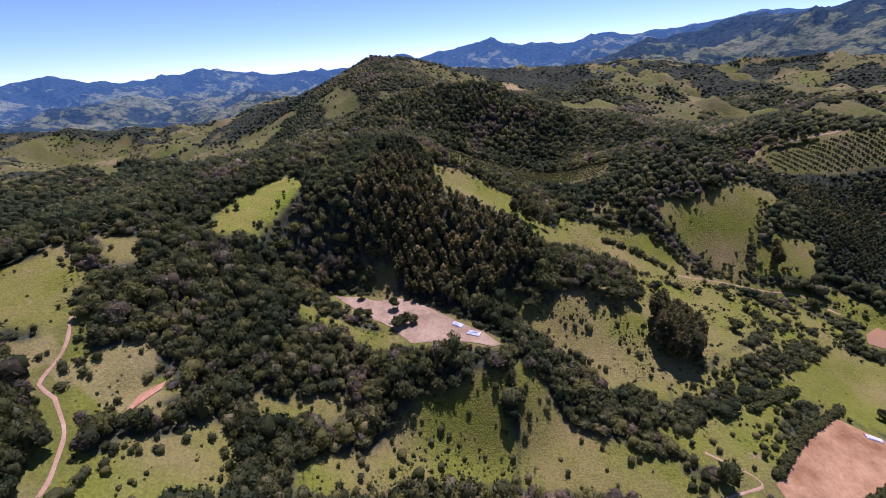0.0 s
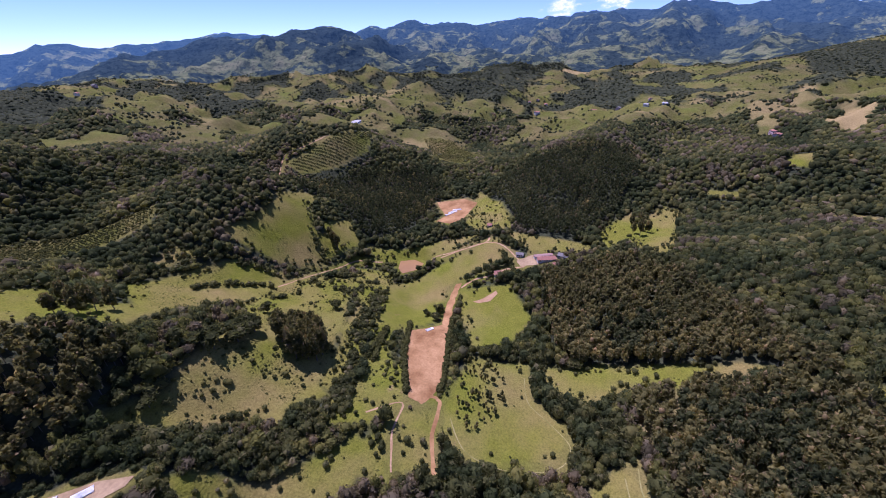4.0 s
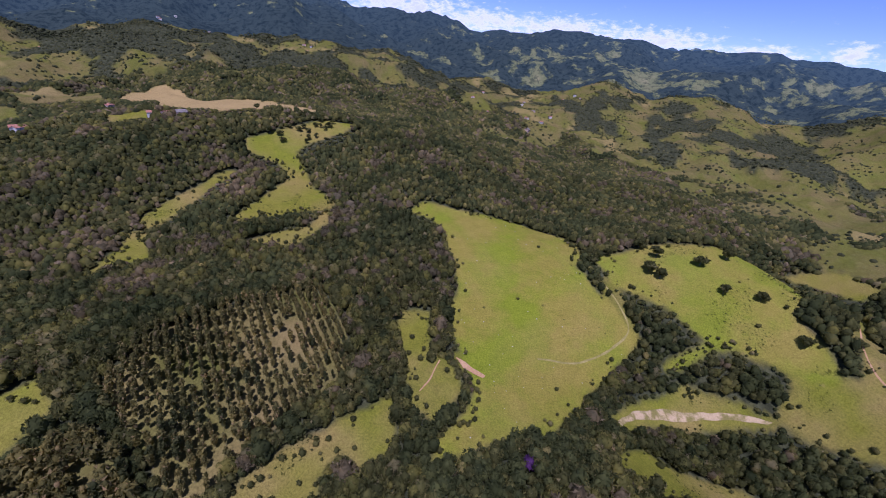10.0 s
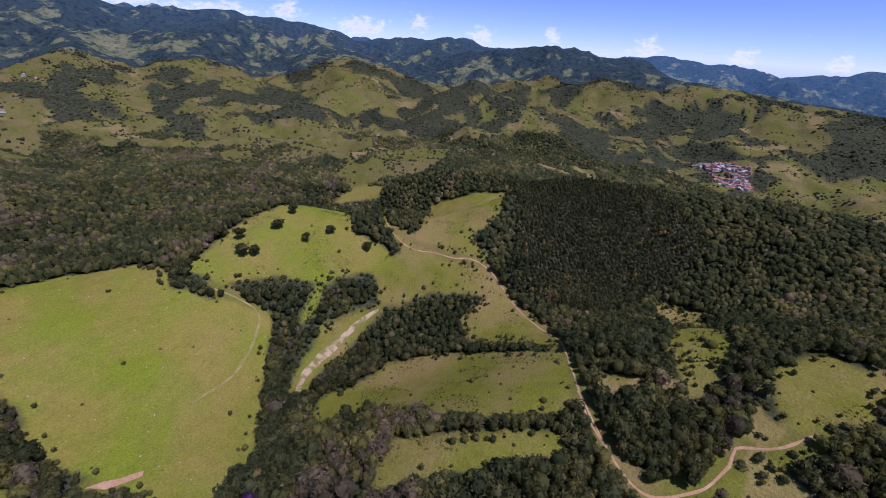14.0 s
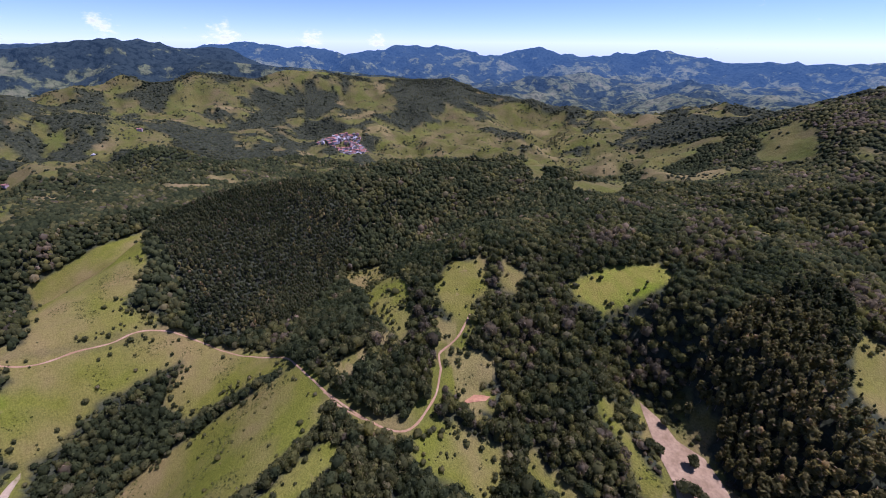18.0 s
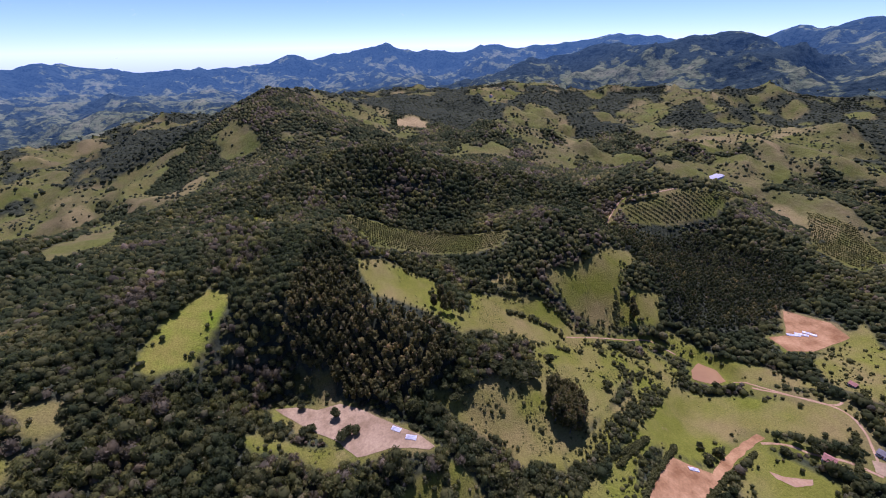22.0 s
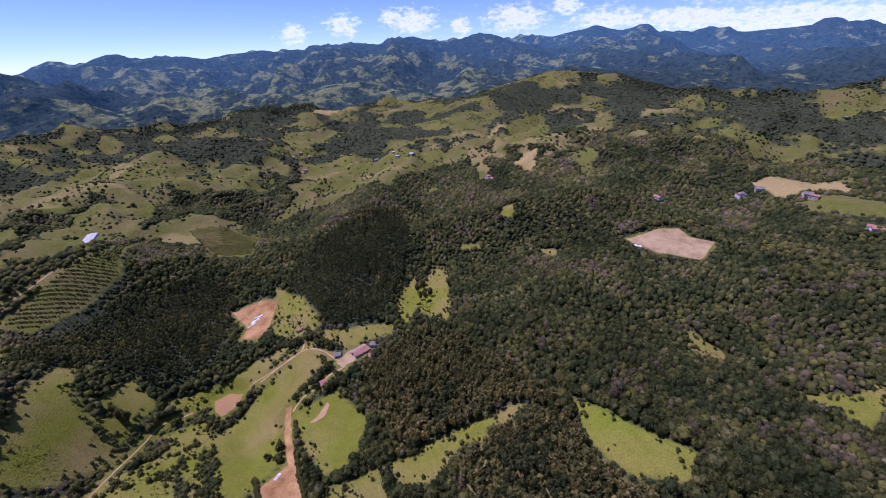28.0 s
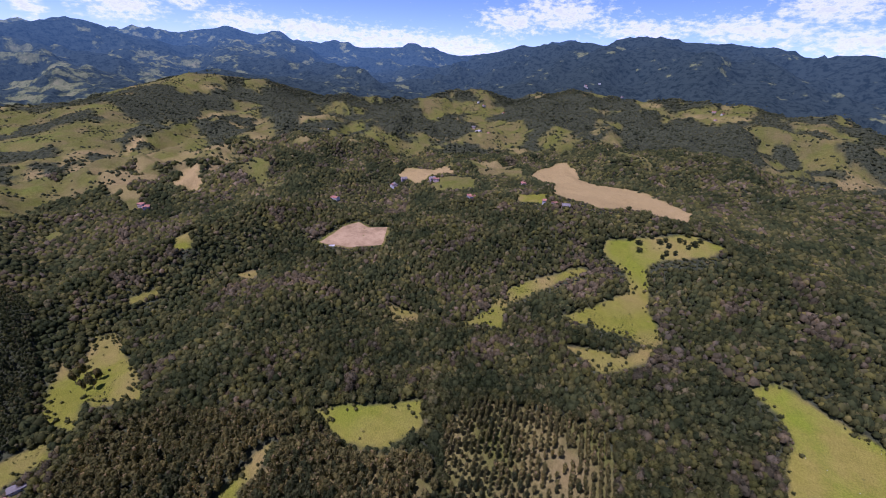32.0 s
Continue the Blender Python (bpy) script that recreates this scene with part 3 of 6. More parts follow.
PLANTATION["rows_block"] = [(112, -164), (104, -203), (72, -224), (17, -243), (4, -228), (-6, -202), (-6, -171), (10, -157), (30, -142), (47, -124), (60, -105)]
PLANTATION["rows_block_two"] = [(208, -55), (200, -87), (193, -105), (165, -109), (130, -126), (105, -143), (62, -99), (79, -81), (102, -65), (126, -46), (160, -29), (191, -20)]
PLANTATION["hill_block"] = [(-64, 252), (-46, 287), (-30, 348), (9, 275), (57, 269), (60, 215), (29, 201), (-8, 210), (-48, 222)]
PLANTATION["ridge_block"] = [(-457, -18), (-663, 82), (-502, 147), (-430, 192), (-372, 132), (-298, 62), (-320, -5), (-396, -9)]
PLANTATION["creek_block"] = [(319, 29), (340, -2), (308, -43), (254, -77), (202, -106), (204, -89), (218, -72), (211, -42), (215, -13), (214, 16), (230, 35), (260, 42), (285, 59), (304, 60)]
PLANTATION["valley_block"] = [(476, 178), (565, 126), (660, 13), (542, -1), (436, 24), (361, 53), (377, 103)]
PLANTATION["bank_block"] = [(281, 386), (410, 418), (445, 369), (509, 305), (477, 243), (360, 225), (308, 260), (339, 323)]
PLANTATION["mound_block"] = [(186, 86), (202, 65), (162, 45), (131, 55), (136, 69)]
WOODS = {}
WOODS["range_cap"] = [(-1588, 913), (-1650, 1022), (-1494, 1121), (-1374, 1198), (-1284, 1257), (-1344, 1062), (-1236, 890), (-1261, 788), (-1323, 760)]
WOODS["knob_wood"] = [(-213, 960), (-173, 1001), (-126, 1001), (-67, 1028), (-49, 975), (12, 938), (96, 955), (106, 878), (22, 814), (-46, 810), (-135, 834)]
WOODS["knob_wood_two"] = [(-574, 1086), (-439, 1212), (-221, 992), (-166, 967), (-239, 919), (-383, 935), (-454, 920)]
WOODS["cap_wood"] = [(202, 1093), (469, 1548), (484, 1282), (405, 899), (331, 1000), (205, 1024)]
WOODS["block_wood"] = [(608, 970), (643, 907), (653, 735), (603, 644), (510, 691), (560, 875)]
WOODS["pine_wood"] = [(816, 483), (850, 416), (881, 313), (791, 262), (714, 288), (722, 412)]
WOODS["band_wood"] = [(682, 262), (797, 182), (830, -28), (765, -37), (544, 115), (655, 240)]
WOODS["conifer_wood"] = [(-1159, -555), (-1190, -445), (-1106, -221), (-1034, -210), (-986, -251), (-964, -430)]
WOODS["conifer_wood_two"] = [(-1226, -405), (-1814, -389), (-1758, -215), (-1804, -87), (-1241, -234)]
WOODS["dark_hill"] = [(-1197, -342), (-1311, -285), (-1359, -226), (-1229, -241), (-1151, -290)]
ROADS = {}
ROADS["pasture_trail"] = (2.6, [(-213, -229), (-216, -217), (-217, -195), (-199, -184), (-162, -174), (-132, -176)])
ROADS["mound_trail"] = (1.1, [(190, 43), (171, 35), (162, 20), (149, 6), (133, 10), (121, 32), (120, 55), (134, 71)])
ROADS["furrow_trail"] = (1.0, [(146, -26), (131, -29), (116, -39)])
ROADS["furrow_trail_two"] = (1.0, [(139, -21), (125, -25), (114, -32)])
ROADS["track"] = (2.0, [(-536, -254), (-359, -139), (-341, -76), (-343, -40), (-330, -17), (-296, 10), (-251, 38), (-206, 45), (-169, 50), (-152, 58)])
ROADS["forest_track"] = (2.2, [(-184, 47), (-151, 59), (-135, 75), (-142, 99), (-155, 114), (-163, 118), (-165, 135), (-173, 153)])
ROADS["strip_road"] = (7, [(281, 133), (249, 127), (204, 110), (159, 90), (134, 92)])
ROADS["creek_road"] = (2.6, [(140, 91), (141, 81), (120, 75), (101, 64)])
ROADS["pond_road"] = (2.6, [(316, 187), (327, 161), (343, 132), (353, 130)])
ROADS["creek_path"] = (1.8, [(92, 83), (110, 94), (128, 99), (112, 113)])
ROADS["ridge_road"] = (3, [(466, 439), (428, 458), (404, 471), (369, 451), (329, 403)])
ROADS["farm_road"] = (2.6, [(318, 171), (343, 131), (340, 108), (319, 84)])
ROADS["creek_track"] = (2.2, [(183, 258), (227, 256), (254, 253), (278, 248), (293, 229)])
ROADS["fork_track"] = (1.4, [(-46, -155), (-54, -164), (-63, -178)])
# places of single things
ROADS["yard_track"] = (3.4, [(275, 128), (287, 120), (295, 107), (307, 96), (315, 80)])
PLACES = {}
PLACES["pasture_trees"] = [(-297, -226), (-268, -244), (-263, -261), (-259, -224), (-254, -232), (-298, -198), (-321, -185), (-328, -230), (-212, -253), (-231, -258), (-322, -146), (-219, -256)]
PLACES["hook_trees"] = [(92, -526), (82, -511), (66, -499), (60, -525), (49, -521), (37, -506), (30, -537), (18, -526), (9, -545), (39, -499)]
PLACES["field_trees"] = [(106, -548), (105, -572), (70, -509), (64, -547), (56, -545), (50, -569), (39, -570), (24, -534), (13, -534), (14, -593), (38, -520), (28, -510), (24, -554), (44, -528)]
PLACES["valley_trees"] = [(51, 195), (143, 221), (184, 195), (58, 279), (73, 287), (229, 140), (225, 128), (239, 130), (280, 115), (295, 108), (352, 145), (295, 184)]
PLACES["purple_tree"] = [(-88, -96)]
PLACES["grove"] = [(131, 176)]
PLACES["meadow_trees"] = [(54, 267), (62, 263), (69, 263), (65, 284), (77, 263), (70, 276)]
PLACES["bank_trees"] = [(89, 211), (98, 206), (110, 205), (118, 202), (105, 200), (92, 203), (116, 209)]
PLACES["tall_trees"] = [(409, -6), (402, -12), (412, -19), (432, -11), (427, -3), (271, 273), (274, 279), (271, 268)]
PLACES["farmhouses"] = [(524, -523), (463, -569), (347, -536), (515, -544), (543, -398)]
PLACES["pad_trees"] = [(-49.3, 199.0), (-53.6, 194.6), (-30.0, 185.7), (-26.0, 188.5), (-20.5, 189.3), (-33.3, 204.9), (-69.3, 202.9), (-56.4, 219.8)]
PLACES["farmhouses"] += [(350, -537), (216, -547), (200, -542), (182, -537), (453, -569), (522, -525), (759, -171), (745, -173), (302, -637)]
HEDGES = {}
HEDGES["field_hedge"] = [(211, 35), (202, 37), (188, 32), (177, 20), (169, 6)]
HEDGES["lower_hedge"] = [(134, -40), (121, -51), (104, -70), (93, -76), (80, -89), (67, -103), (61, -111)]
HEDGES["ground_hedge"] = [(263, 123), (220, 112), (181, 96), (160, 88), (146, 84)]
HEDGES["ground_fence"] = [(207, 142), (167, 122), (134, 100)]
HEDGES["field_bushes"] = [(-145, -27), (-149, -11), (-157, -12)]
HEDGES["field_bushes_two"] = [(-154, 7), (-157, 23), (-162, 44), (-160, 50)]
HEDGES["farm_hedge"] = [(331, 107), (302, 85), (279, 76)]
HEDGES["valley_hedge"] = [(376, 131), (353, 105), (342, 89)]
HEDGES["creek_hedge"] = [(148, 134), (188, 150), (132, 136), (109, 125)]
# width and line of scrub along creeks and gullies
BANDS = {}
BANDS["upper_bank"] = (4, [(129, 285), (157, 279), (183, 262)])
BANDS["gully_bank"] = (4, [(172, 298), (188, 281), (204, 256), (212, 242)])
BANDS["lower_bank"] = (3, [(89, 239), (116, 246), (151, 245), (189, 239)])
BANDS["creek_band"] = (10, [(242, 194), (207, 177), (174, 162), (148, 149), (123, 134), (104, 124)])
BANDS["meadow_bank"] = (5, [(97, 310), (121, 312), (146, 311), (153, 302)])
BANDS["slope_bank"] = (4, [(262, 291), (253, 277), (246, 261)])
BANDS["pond_bank"] = (6, [(253, 210), (222, 207), (213, 223)])
SHRUBBY = ("shrub_slope", "thicket_slope", "valley_slope", "bush_lawn", "stream_lawn_west", "west_lawn", "ridge_glade", "pond_glade", "marsh", "pond_bank", "pad_scrub", "creek_scrub")
OPEN = ("big_pasture", "corner_field", "hedge_field", "farm_meadow", "strip_meadow", "bright_meadow", "mound_field")
CROPS = {}
CROPS["coffee"] = [(-14, 444), (11, 439), (49, 431), (109, 446), (157, 409), (175, 384), (154, 368), (104, 378), (49, 359), (15, 347)]
CROPS["coffee_two"] = [(393, 456), (444, 439), (519, 416), (623, 441), (485, 388), (431, 403), (393, 430)]
CROPS["orchard"] = [(664, 384), (685, 330), (649, 268), (573, 252), (572, 301)]
# place, turn, length, width
SHELTERS = [
    ((5.7, 183.8), -37.0, 8.6, 4.2),
    ((14.1, 174.9), -24.3, 9.2, 4.5),
    ((207.0, 124.3), -22.3, 9.1, 3.5),
    ((409.1, 205.5), -37.5, 14.0, 4.4),
    ((416.1, 203.2), -42.4, 14.0, 4.4),
    ((424.7, 201.6), -58.6, 14.0, 4.4),
    ((423.4, -295.9), -131.7, 16.4, 5.0),
]
# place, turn, length, width, eaves, ridge, roof, look
FARM = [
    ((329.8, 63.8), -59.9, 17.5, 6.5, 2.5, 4.0, "tile", "long farm building with red tiled roof"),
    # back roof slope of the long building, added as a narrow building of its own
    ((333.8, 67.7), -55.6, 17.6, 3.6, 2.6, 3.2, "dusty", "dusty pink-grey back roof slope of the long farm building"),
    ((336.9, 47.1), -97.2, 14.0, 6, 2.8, 4.2, "grey", "long shed with blue-grey sheet roof"),
    ((322.7, 51.2), -85.2, 8.5, 5.5, 2.6, 4.0, "tile", "small outbuilding with red tiled roof"),
    ((298.1, 100.4), -65.1, 6.6, 7, 2.8, 4.8, "tile", "farmhouse with orange tiled roof among bushes"),
    ((330.0, 89.5), -80.9, 7.0, 5, 2.6, 3.8, "grey", "small dark grey-roofed shed by the farm yard"),
    ((377.2, 138.7), -78.3, 4.6, 5, 2.6, 4.0, "tile", "small tiled hut in the valley"),
    ((545.0, 452.0), 20.0, 48, 12, 2.4, 3.2, "pale", "long greenhouse with pale sheet roof on a hill"),
]
TOWN = [(-1133, 385), (-1224, 432), (-1280, 505), (-1180, 540), (-1064, 514), (-1000, 455), (-1066, 423)]
# bearing, angle above eye level, width, height
CLOUDS = [(-78, 4.6, 120, 40), (-84, 5.4, 150, 45), (-90, 6.0, 90, 30), (-93, 5.5, 230, 60), (-99, 4.7, 110, 30), (-106, 5.4, 300, 60), (-112, 6.4, 140, 36), (-117, 4.7, 360, 40), (-125, 4.3, 520, 46), (-134, 3.7, 620, 50), (-143, 3.3, 560, 50), (-150, 6.4, 300, 70), (-156, 7.4, 420, 90)]
CLOUDS += [(-166, 5.8, 420, 44), (-176, 6.0, 560, 50), (178, 8.0, 320, 80), (172, 5.0, 700, 60), (162, 4.2, 640, 60), (152, 4.2, 620, 54), (142, 3.8, 520, 46), (132, 3.0, 420, 40), (124, 3.8, 130, 32), (115, 2.6, 240, 36), (108, 3.4, 90, 26), (100, 2.4, 110, 30), (91, 2.8, 80, 24), (80, 2.0, 130, 32), (70, 1.6, 100, 26), (62, 1.5, 80, 22)]
# bearing in degrees (left of north) and angle of the skyline above eye level
SKYLINE = [(-180, 2.65), (-176, 2.85), (-168, 3.45), (-160, 3.05), (-155, 2.25), (-147, 0.35), (-139, 1.05), (-130, 0.95), (-121, 1.45), (-115, 1.85),
           (-110, 0.95), (-104, 1.45), (-98, 0.55), (-91, 1.45), (-84, 1.65), (-79, 0.45), (-74, 0.55), (-65, 0.25), (-58, 0.45), (-45, -0.95),
           (-36, -0.35), (-26, -0.85), (-16, -1.9), (-12, -1.9), (-6, -1.9), (5, -1.9), (16, -1.9), (24, -1.9), (30, -1.9), (40, -1.9),
           (50, -2.15), (55, -1.95), (69, -2.15), (76, -1.75), (82, -2.55), (89, -1.85), (96, -2.05), (103, -1.45), (110, -0.95), (120, -0.15),
           (131, 0.45), (140, 1.15), (150, 1.55), (158, 1.35), (162, 0.85), (170, 1.85), (177, 2.55), (180, 2.65)]

# hollows: bearing, distance, rise, radius
HILLS = [(45, 850, -30, 190), (26, 900, -35, 150), (62, 900, -25, 160)]
# crests of the hills: fall of the slope, size of the spurs, then places and heights along the crest
CRESTS = {}
CRESTS["knob"] = (0.42, 26, [(180, 1140, 151), (43, 1084, 171), (-57, 1044, 199), (-130, 1018, 210), (-227, 1011, 170), (-365, 1003, 119), (-527, 997, 61), (-669, 1006, -2)])
CRESTS["cap_hill"] = (0.38, 20, [(232, 1312, 126), (395, 1313, 144), (486, 1292, 118), (564, 1204, 50)])
CRESTS["block_hill"] = (0.36, 16, [(692, 1134, 60), (812, 1076, 61), (884, 935, 19)])
CRESTS["pasture_cap"] = (0.3, 15, [(590, 1648, 121), (851, 1585, 95), (983, 1409, 51)])
CRESTS["wood_ridge"] = (0.42, 22, [(62, 760, 79), (119, 793, 103), (172, 803, 111), (231, 798, 102), (291, 745, 64), (372, 673, 30)])
CRESTS["town_range"] = (0.4, 40, [(-2032, -314, 79), (-2106, -56, 160), (-2048, 197, 171), (-1979, 337, 177), (-1668, 1027, 130), (-1563, 1096, 123), (-1440, 1176, 99), (-1291, 1267, 76), (-1100, 1307, 35), (-911, 1385, -10)])
CRESTS["town_spur"] = (0.42, 22, [(-1488, 1114, 116), (-1245, 1019, 55), (-1032, 929, -11), (-887, 865, -63)])
CRESTS["town_spur_two"] = (0.42, 22, [(-1662, 999, 128), (-1450, 806, 71), (-1255, 640, 17)])
CRESTS["east_spur"] = (0.3, 35, [(2641, 1195, 271), (2133, 857, 167), (1697, 596, 80)])
CRESTS["east_spur_two"] = (0.3, 35, [(2936, 264, 352), (2379, 303, 198), (1868, 338, 102), (1555, 371, 42)])
CRESTS["east_spur_three"] = (0.3, 35, [(3125, -377, 309), (2485, -253, 182), (1996, -89, 91)])
CRESTS["lookout_ridge"] = (0.32, 25, [(1283, -168, 118), (1553, -361, 167), (1746, -594, 205), (1821, -813, 249), (1826, -1026, 220), (1840, -1286, 183), (1772, -1535, 149)])
CRESTS["dark_cone"] = (0.45, 20, [(2581, -1310, 298), (2649, -1599, 379), (2611, -1840, 302)])
CRESTS["south_spur"] = (0.36, 40, [(740, -2383, 398), (686, -1874, 243), (644, -1514, 146)])
CRESTS["south_spur_two"] = (0.36, 40, [(11, -2497, 380), (40, -1947, 215), (58, -1496, 128)])
CRESTS["plateau_spur"] = (0.38, 35, [(-1665, -2254, 365), (-1220, -1712, 209), (-923, -1430, 118)])
CRESTS["plateau_spur_two"] = (0.38, 35, [(-1860, -1961, 336), (-1438, -1395, 169), (-1127, -996, 86)])
CRESTS["plateau_spur_three"] = (0.38, 35, [(-2126, -1229, 305), (-1701, -859, 185), (-1382, -597, 117)])
CRESTS["bridge_knolls"] = (0.36, 18, [(-1276, -461, 68), (-1425, -305, 125), (-1447, -178, 122), (-1358, -41, 97)])
CRESTS["corner_hill"] = (0.34, 16, [(-1324, -292, 120), (-1384, -247, 122), (-1348, -148, 100), (-1256, -45, 80), (-1155, 67, 72)])
CRESTS["creek_spur"] = (0.6, 10, [(425, 118, 38), (500, 112, 58), (590, 95, 76), (700, 62, 90), (830, 20, 98)])
CRESTS["pine_hill"] = (0.52, 5, [(-75, 345, 126), (-40, 300, 134), (-8, 270, 112)])
# crests of the ranges: fall, size of the spurs, distance, then bearing and angle above eye level
RANGES = {}
RANGES["north_range"] = (0.36, 60, 3600, [(75, -0.5), (66, -0.6), (60, -0.5), (54, -0.7), (48, -1.2), (42, -1.0), (38, -0.8), (33, -1.2), (29, -0.8), (24, -1.1), (19, -1.6), (15, -2.2)])
RANGES["blue_range"] = (0.36, 60, 3700, [(12, -2.0), (6, -1.3), (2, -0.9), (-2, -0.6), (-6, 0.2), (-10, -0.3), (-14, -0.8), (-18, -0.5), (-24, 0.1), (-30, 0.3), (-36, 1.0), (-42, 0.8), (-46, 0.5)])
RANGES["near_shoulder"] = (0.28, 50, 2500, [(-31, -1.5), (-38, -0.4), (-44, 0.3), (-50, 0.9)])
RANGES["east_range"] = (0.28, 60, 3100, [(-50, 0.9), (-58, 1.4), (-66, 1.3), (-72, 1.5), (-78, 1.5), (-82, 2.3), (-85, 2.8), (-90, 2.7), (-96, 1.6), (-101, 2.2), (-105, 2.2), (-110, 1.4)])
RANGES["volcano"] = (0.3, 50, 4200, [(-102, 1.6), (-107, 2.0), (-111, 2.0), (-115, 2.7), (-119, 2.1), (-127, 1.5), (-134, 1.4), (-140, 1.5), (-147, 0.8)])
RANGES["south_range"] = (0.32, 60, 2900, [(-148, 1.0), (-153, 2.0), (-158, 2.8), (-163, 3.3), (-169, 3.4), (-175, 3.1), (-180, 3.2), (-186, 3.1), (-192, 2.4), (-198, 2.0)])
RANGES["plateau"] = (0.32, 50, 2700, [(160, 1.7), (155, 2.1), (150, 2.0), (144, 2.2), (138, 1.9), (131, 1.5), (124, 1.5), (118, 1.2), (112, 0.7), (105, 0.6), (100, 0.2), (95, -0.3)])
RANGES["west_peak"] = (0.36, 35, 2300, [(97, -0.4), (90, 0.0), (86, -0.5), (80, -1.4), (74, -2.6)])
RANGES["west_ridge"] = (0.34, 50, 3500, [(88, -0.7), (79, -0.4), (73, -0.5), (66, -0.6)])
for key, (fall, spurs, far, line) in RANGES.items():
    CRESTS[key] = (fall, spurs, [(-far * math.sin(radians(a)), far * math.cos(radians(a)), 258 + far * math.tan(radians(e))) for a, e in line])


# ---- the lie of the land ----
def smooth(a, b, v):
    u = np.clip((v - a) / (b - a), 0, 1)
    return u * u * (3 - 2 * u)


def value_noise(x, y, seed):
    i, j = np.floor(x).astype(np.int64), np.floor(y).astype(np.int64)
    u, v = x - i, y - j
    u, v = u * u * (3 - 2 * u), v * v * (3 - 2 * v)

    def corner(a, b):
        h = (a * 374761393 + b * 668265263 + seed * 974711) & 0x7FFFFFFF
        h = ((h ^ (h >> 13)) * 1274126177) & 0x7FFFFFFF
        return ((h ^ (h >> 16)) & 0xFFFF) / 65535.0
    return ((corner(i, j) * (1 - u) + corner(i + 1, j) * u) * (1 - v) + (corner(i, j + 1) * (1 - u) + corner(i + 1, j + 1) * u) * v) * 2 - 1


def fbm(x, y, wave, seed, octaves=4, ridged=False):
    total, amp, norm = 0, 1.0, 0
    for k in range(octaves):
        c, s = math.cos(0.6 * k + 0.3), math.sin(0.6 * k + 0.3)
        v = value_noise((c * x - s * y) / wave, (s * x + c * y) / wave, seed + 17 * k)
        total, norm = total + amp * ((1 - 2 * np.abs(v)) if ridged else v), norm + amp
        amp, wave = amp * 0.5, wave * 0.5
    return total / norm


def spline(u):
    i = np.floor(u).astype(int)
    t = u - i
    return i, ((1 - t) ** 3 / 6, (3 * t ** 3 - 6 * t * t + 4) / 6, (-3 * t ** 3 + 3 * t * t + 3 * t + 1) / 6, t ** 3 / 6)


def sheet(heights, x, y, start, step):
    h = np.array(heights, float)
    (i, wx), (j, wy) = spline((x - start) / step), spline((y - start) / step)
    total = 0
    for a in range(4):
        for b in range(4):
            total = total + wx[a] * wy[b] * h[np.clip(j + b - 1, 0, len(h) - 1), np.clip(i + a - 1, 0, len(h) - 1)]
    return total


def folds(x, y):
    """Spurs and gullies of the outer hills."""
    z = smooth(650, 900, np.hypot(x, y)) * 22 * fbm(x, y, 95, 19, 3, True) + smooth(600, 1250, np.hypot(x, y)) * (58 * fbm(x, y, 620, 11, 5, True) + 28 * fbm(x, y, 260, 12, 3, True) + 34 * fbm(x, y, 300, 13, 3) - 26)
    for bearing, far, rise, wide in HILLS:
        a = radians(bearing)
        z = z + rise * np.exp(-((x + far * math.sin(a)) ** 2 + (y - far * math.cos(a)) ** 2) / (2 * wide * wide))
    return z


def rolling(x, y):
    f = smooth(0, 1, (660 - np.maximum(np.abs(x), np.abs(y))) / 180)
    return sheet(HEIGHTS_FAR, x, y, -2400, 400) + f * sheet(HEIGHTS_NEAR, x, y, -600, 120)


def outline_distance(poly, x, y):
    """Metres to the outline, negative inside."""
    best, inside = np.full(x.shape, 1e9), np.zeros(x.shape, bool)
    for (ax, ay), (bx, by) in zip(poly, poly[1:] + poly[:1]):
        dx, dy = bx - ax, by - ay
        t = np.clip(((x - ax) * dx + (y - ay) * dy) / max(dx * dx + dy * dy, 1e-9), 0, 1)
        best = np.minimum(best, np.hypot(x - ax - t * dx, y - ay - t * dy))
        if ay != by:
            inside ^= ((ay > y) != (by > y)) & (x < dx * (y - ay) / (by - ay) + ax)
    return np.where(inside, -best, best)


def along_crest(line, x, y):
    """Metres to a crest, and the crest's height there."""
    best, top = np.full(x.shape, 1e9), np.zeros(x.shape)
    for (ax, ay, az), (bx, by, bz) in zip(line, line[1:]):
        dx, dy = bx - ax, by - ay
        t = np.clip(((x - ax) * dx + (y - ay) * dy) / (dx * dx + dy * dy), 0, 1)
        d = np.hypot(x - ax - t * dx, y - ay - t * dy)
        top = np.where(d < best, az + t * (bz - az), top)
        best = np.minimum(best, d)
    return best, top


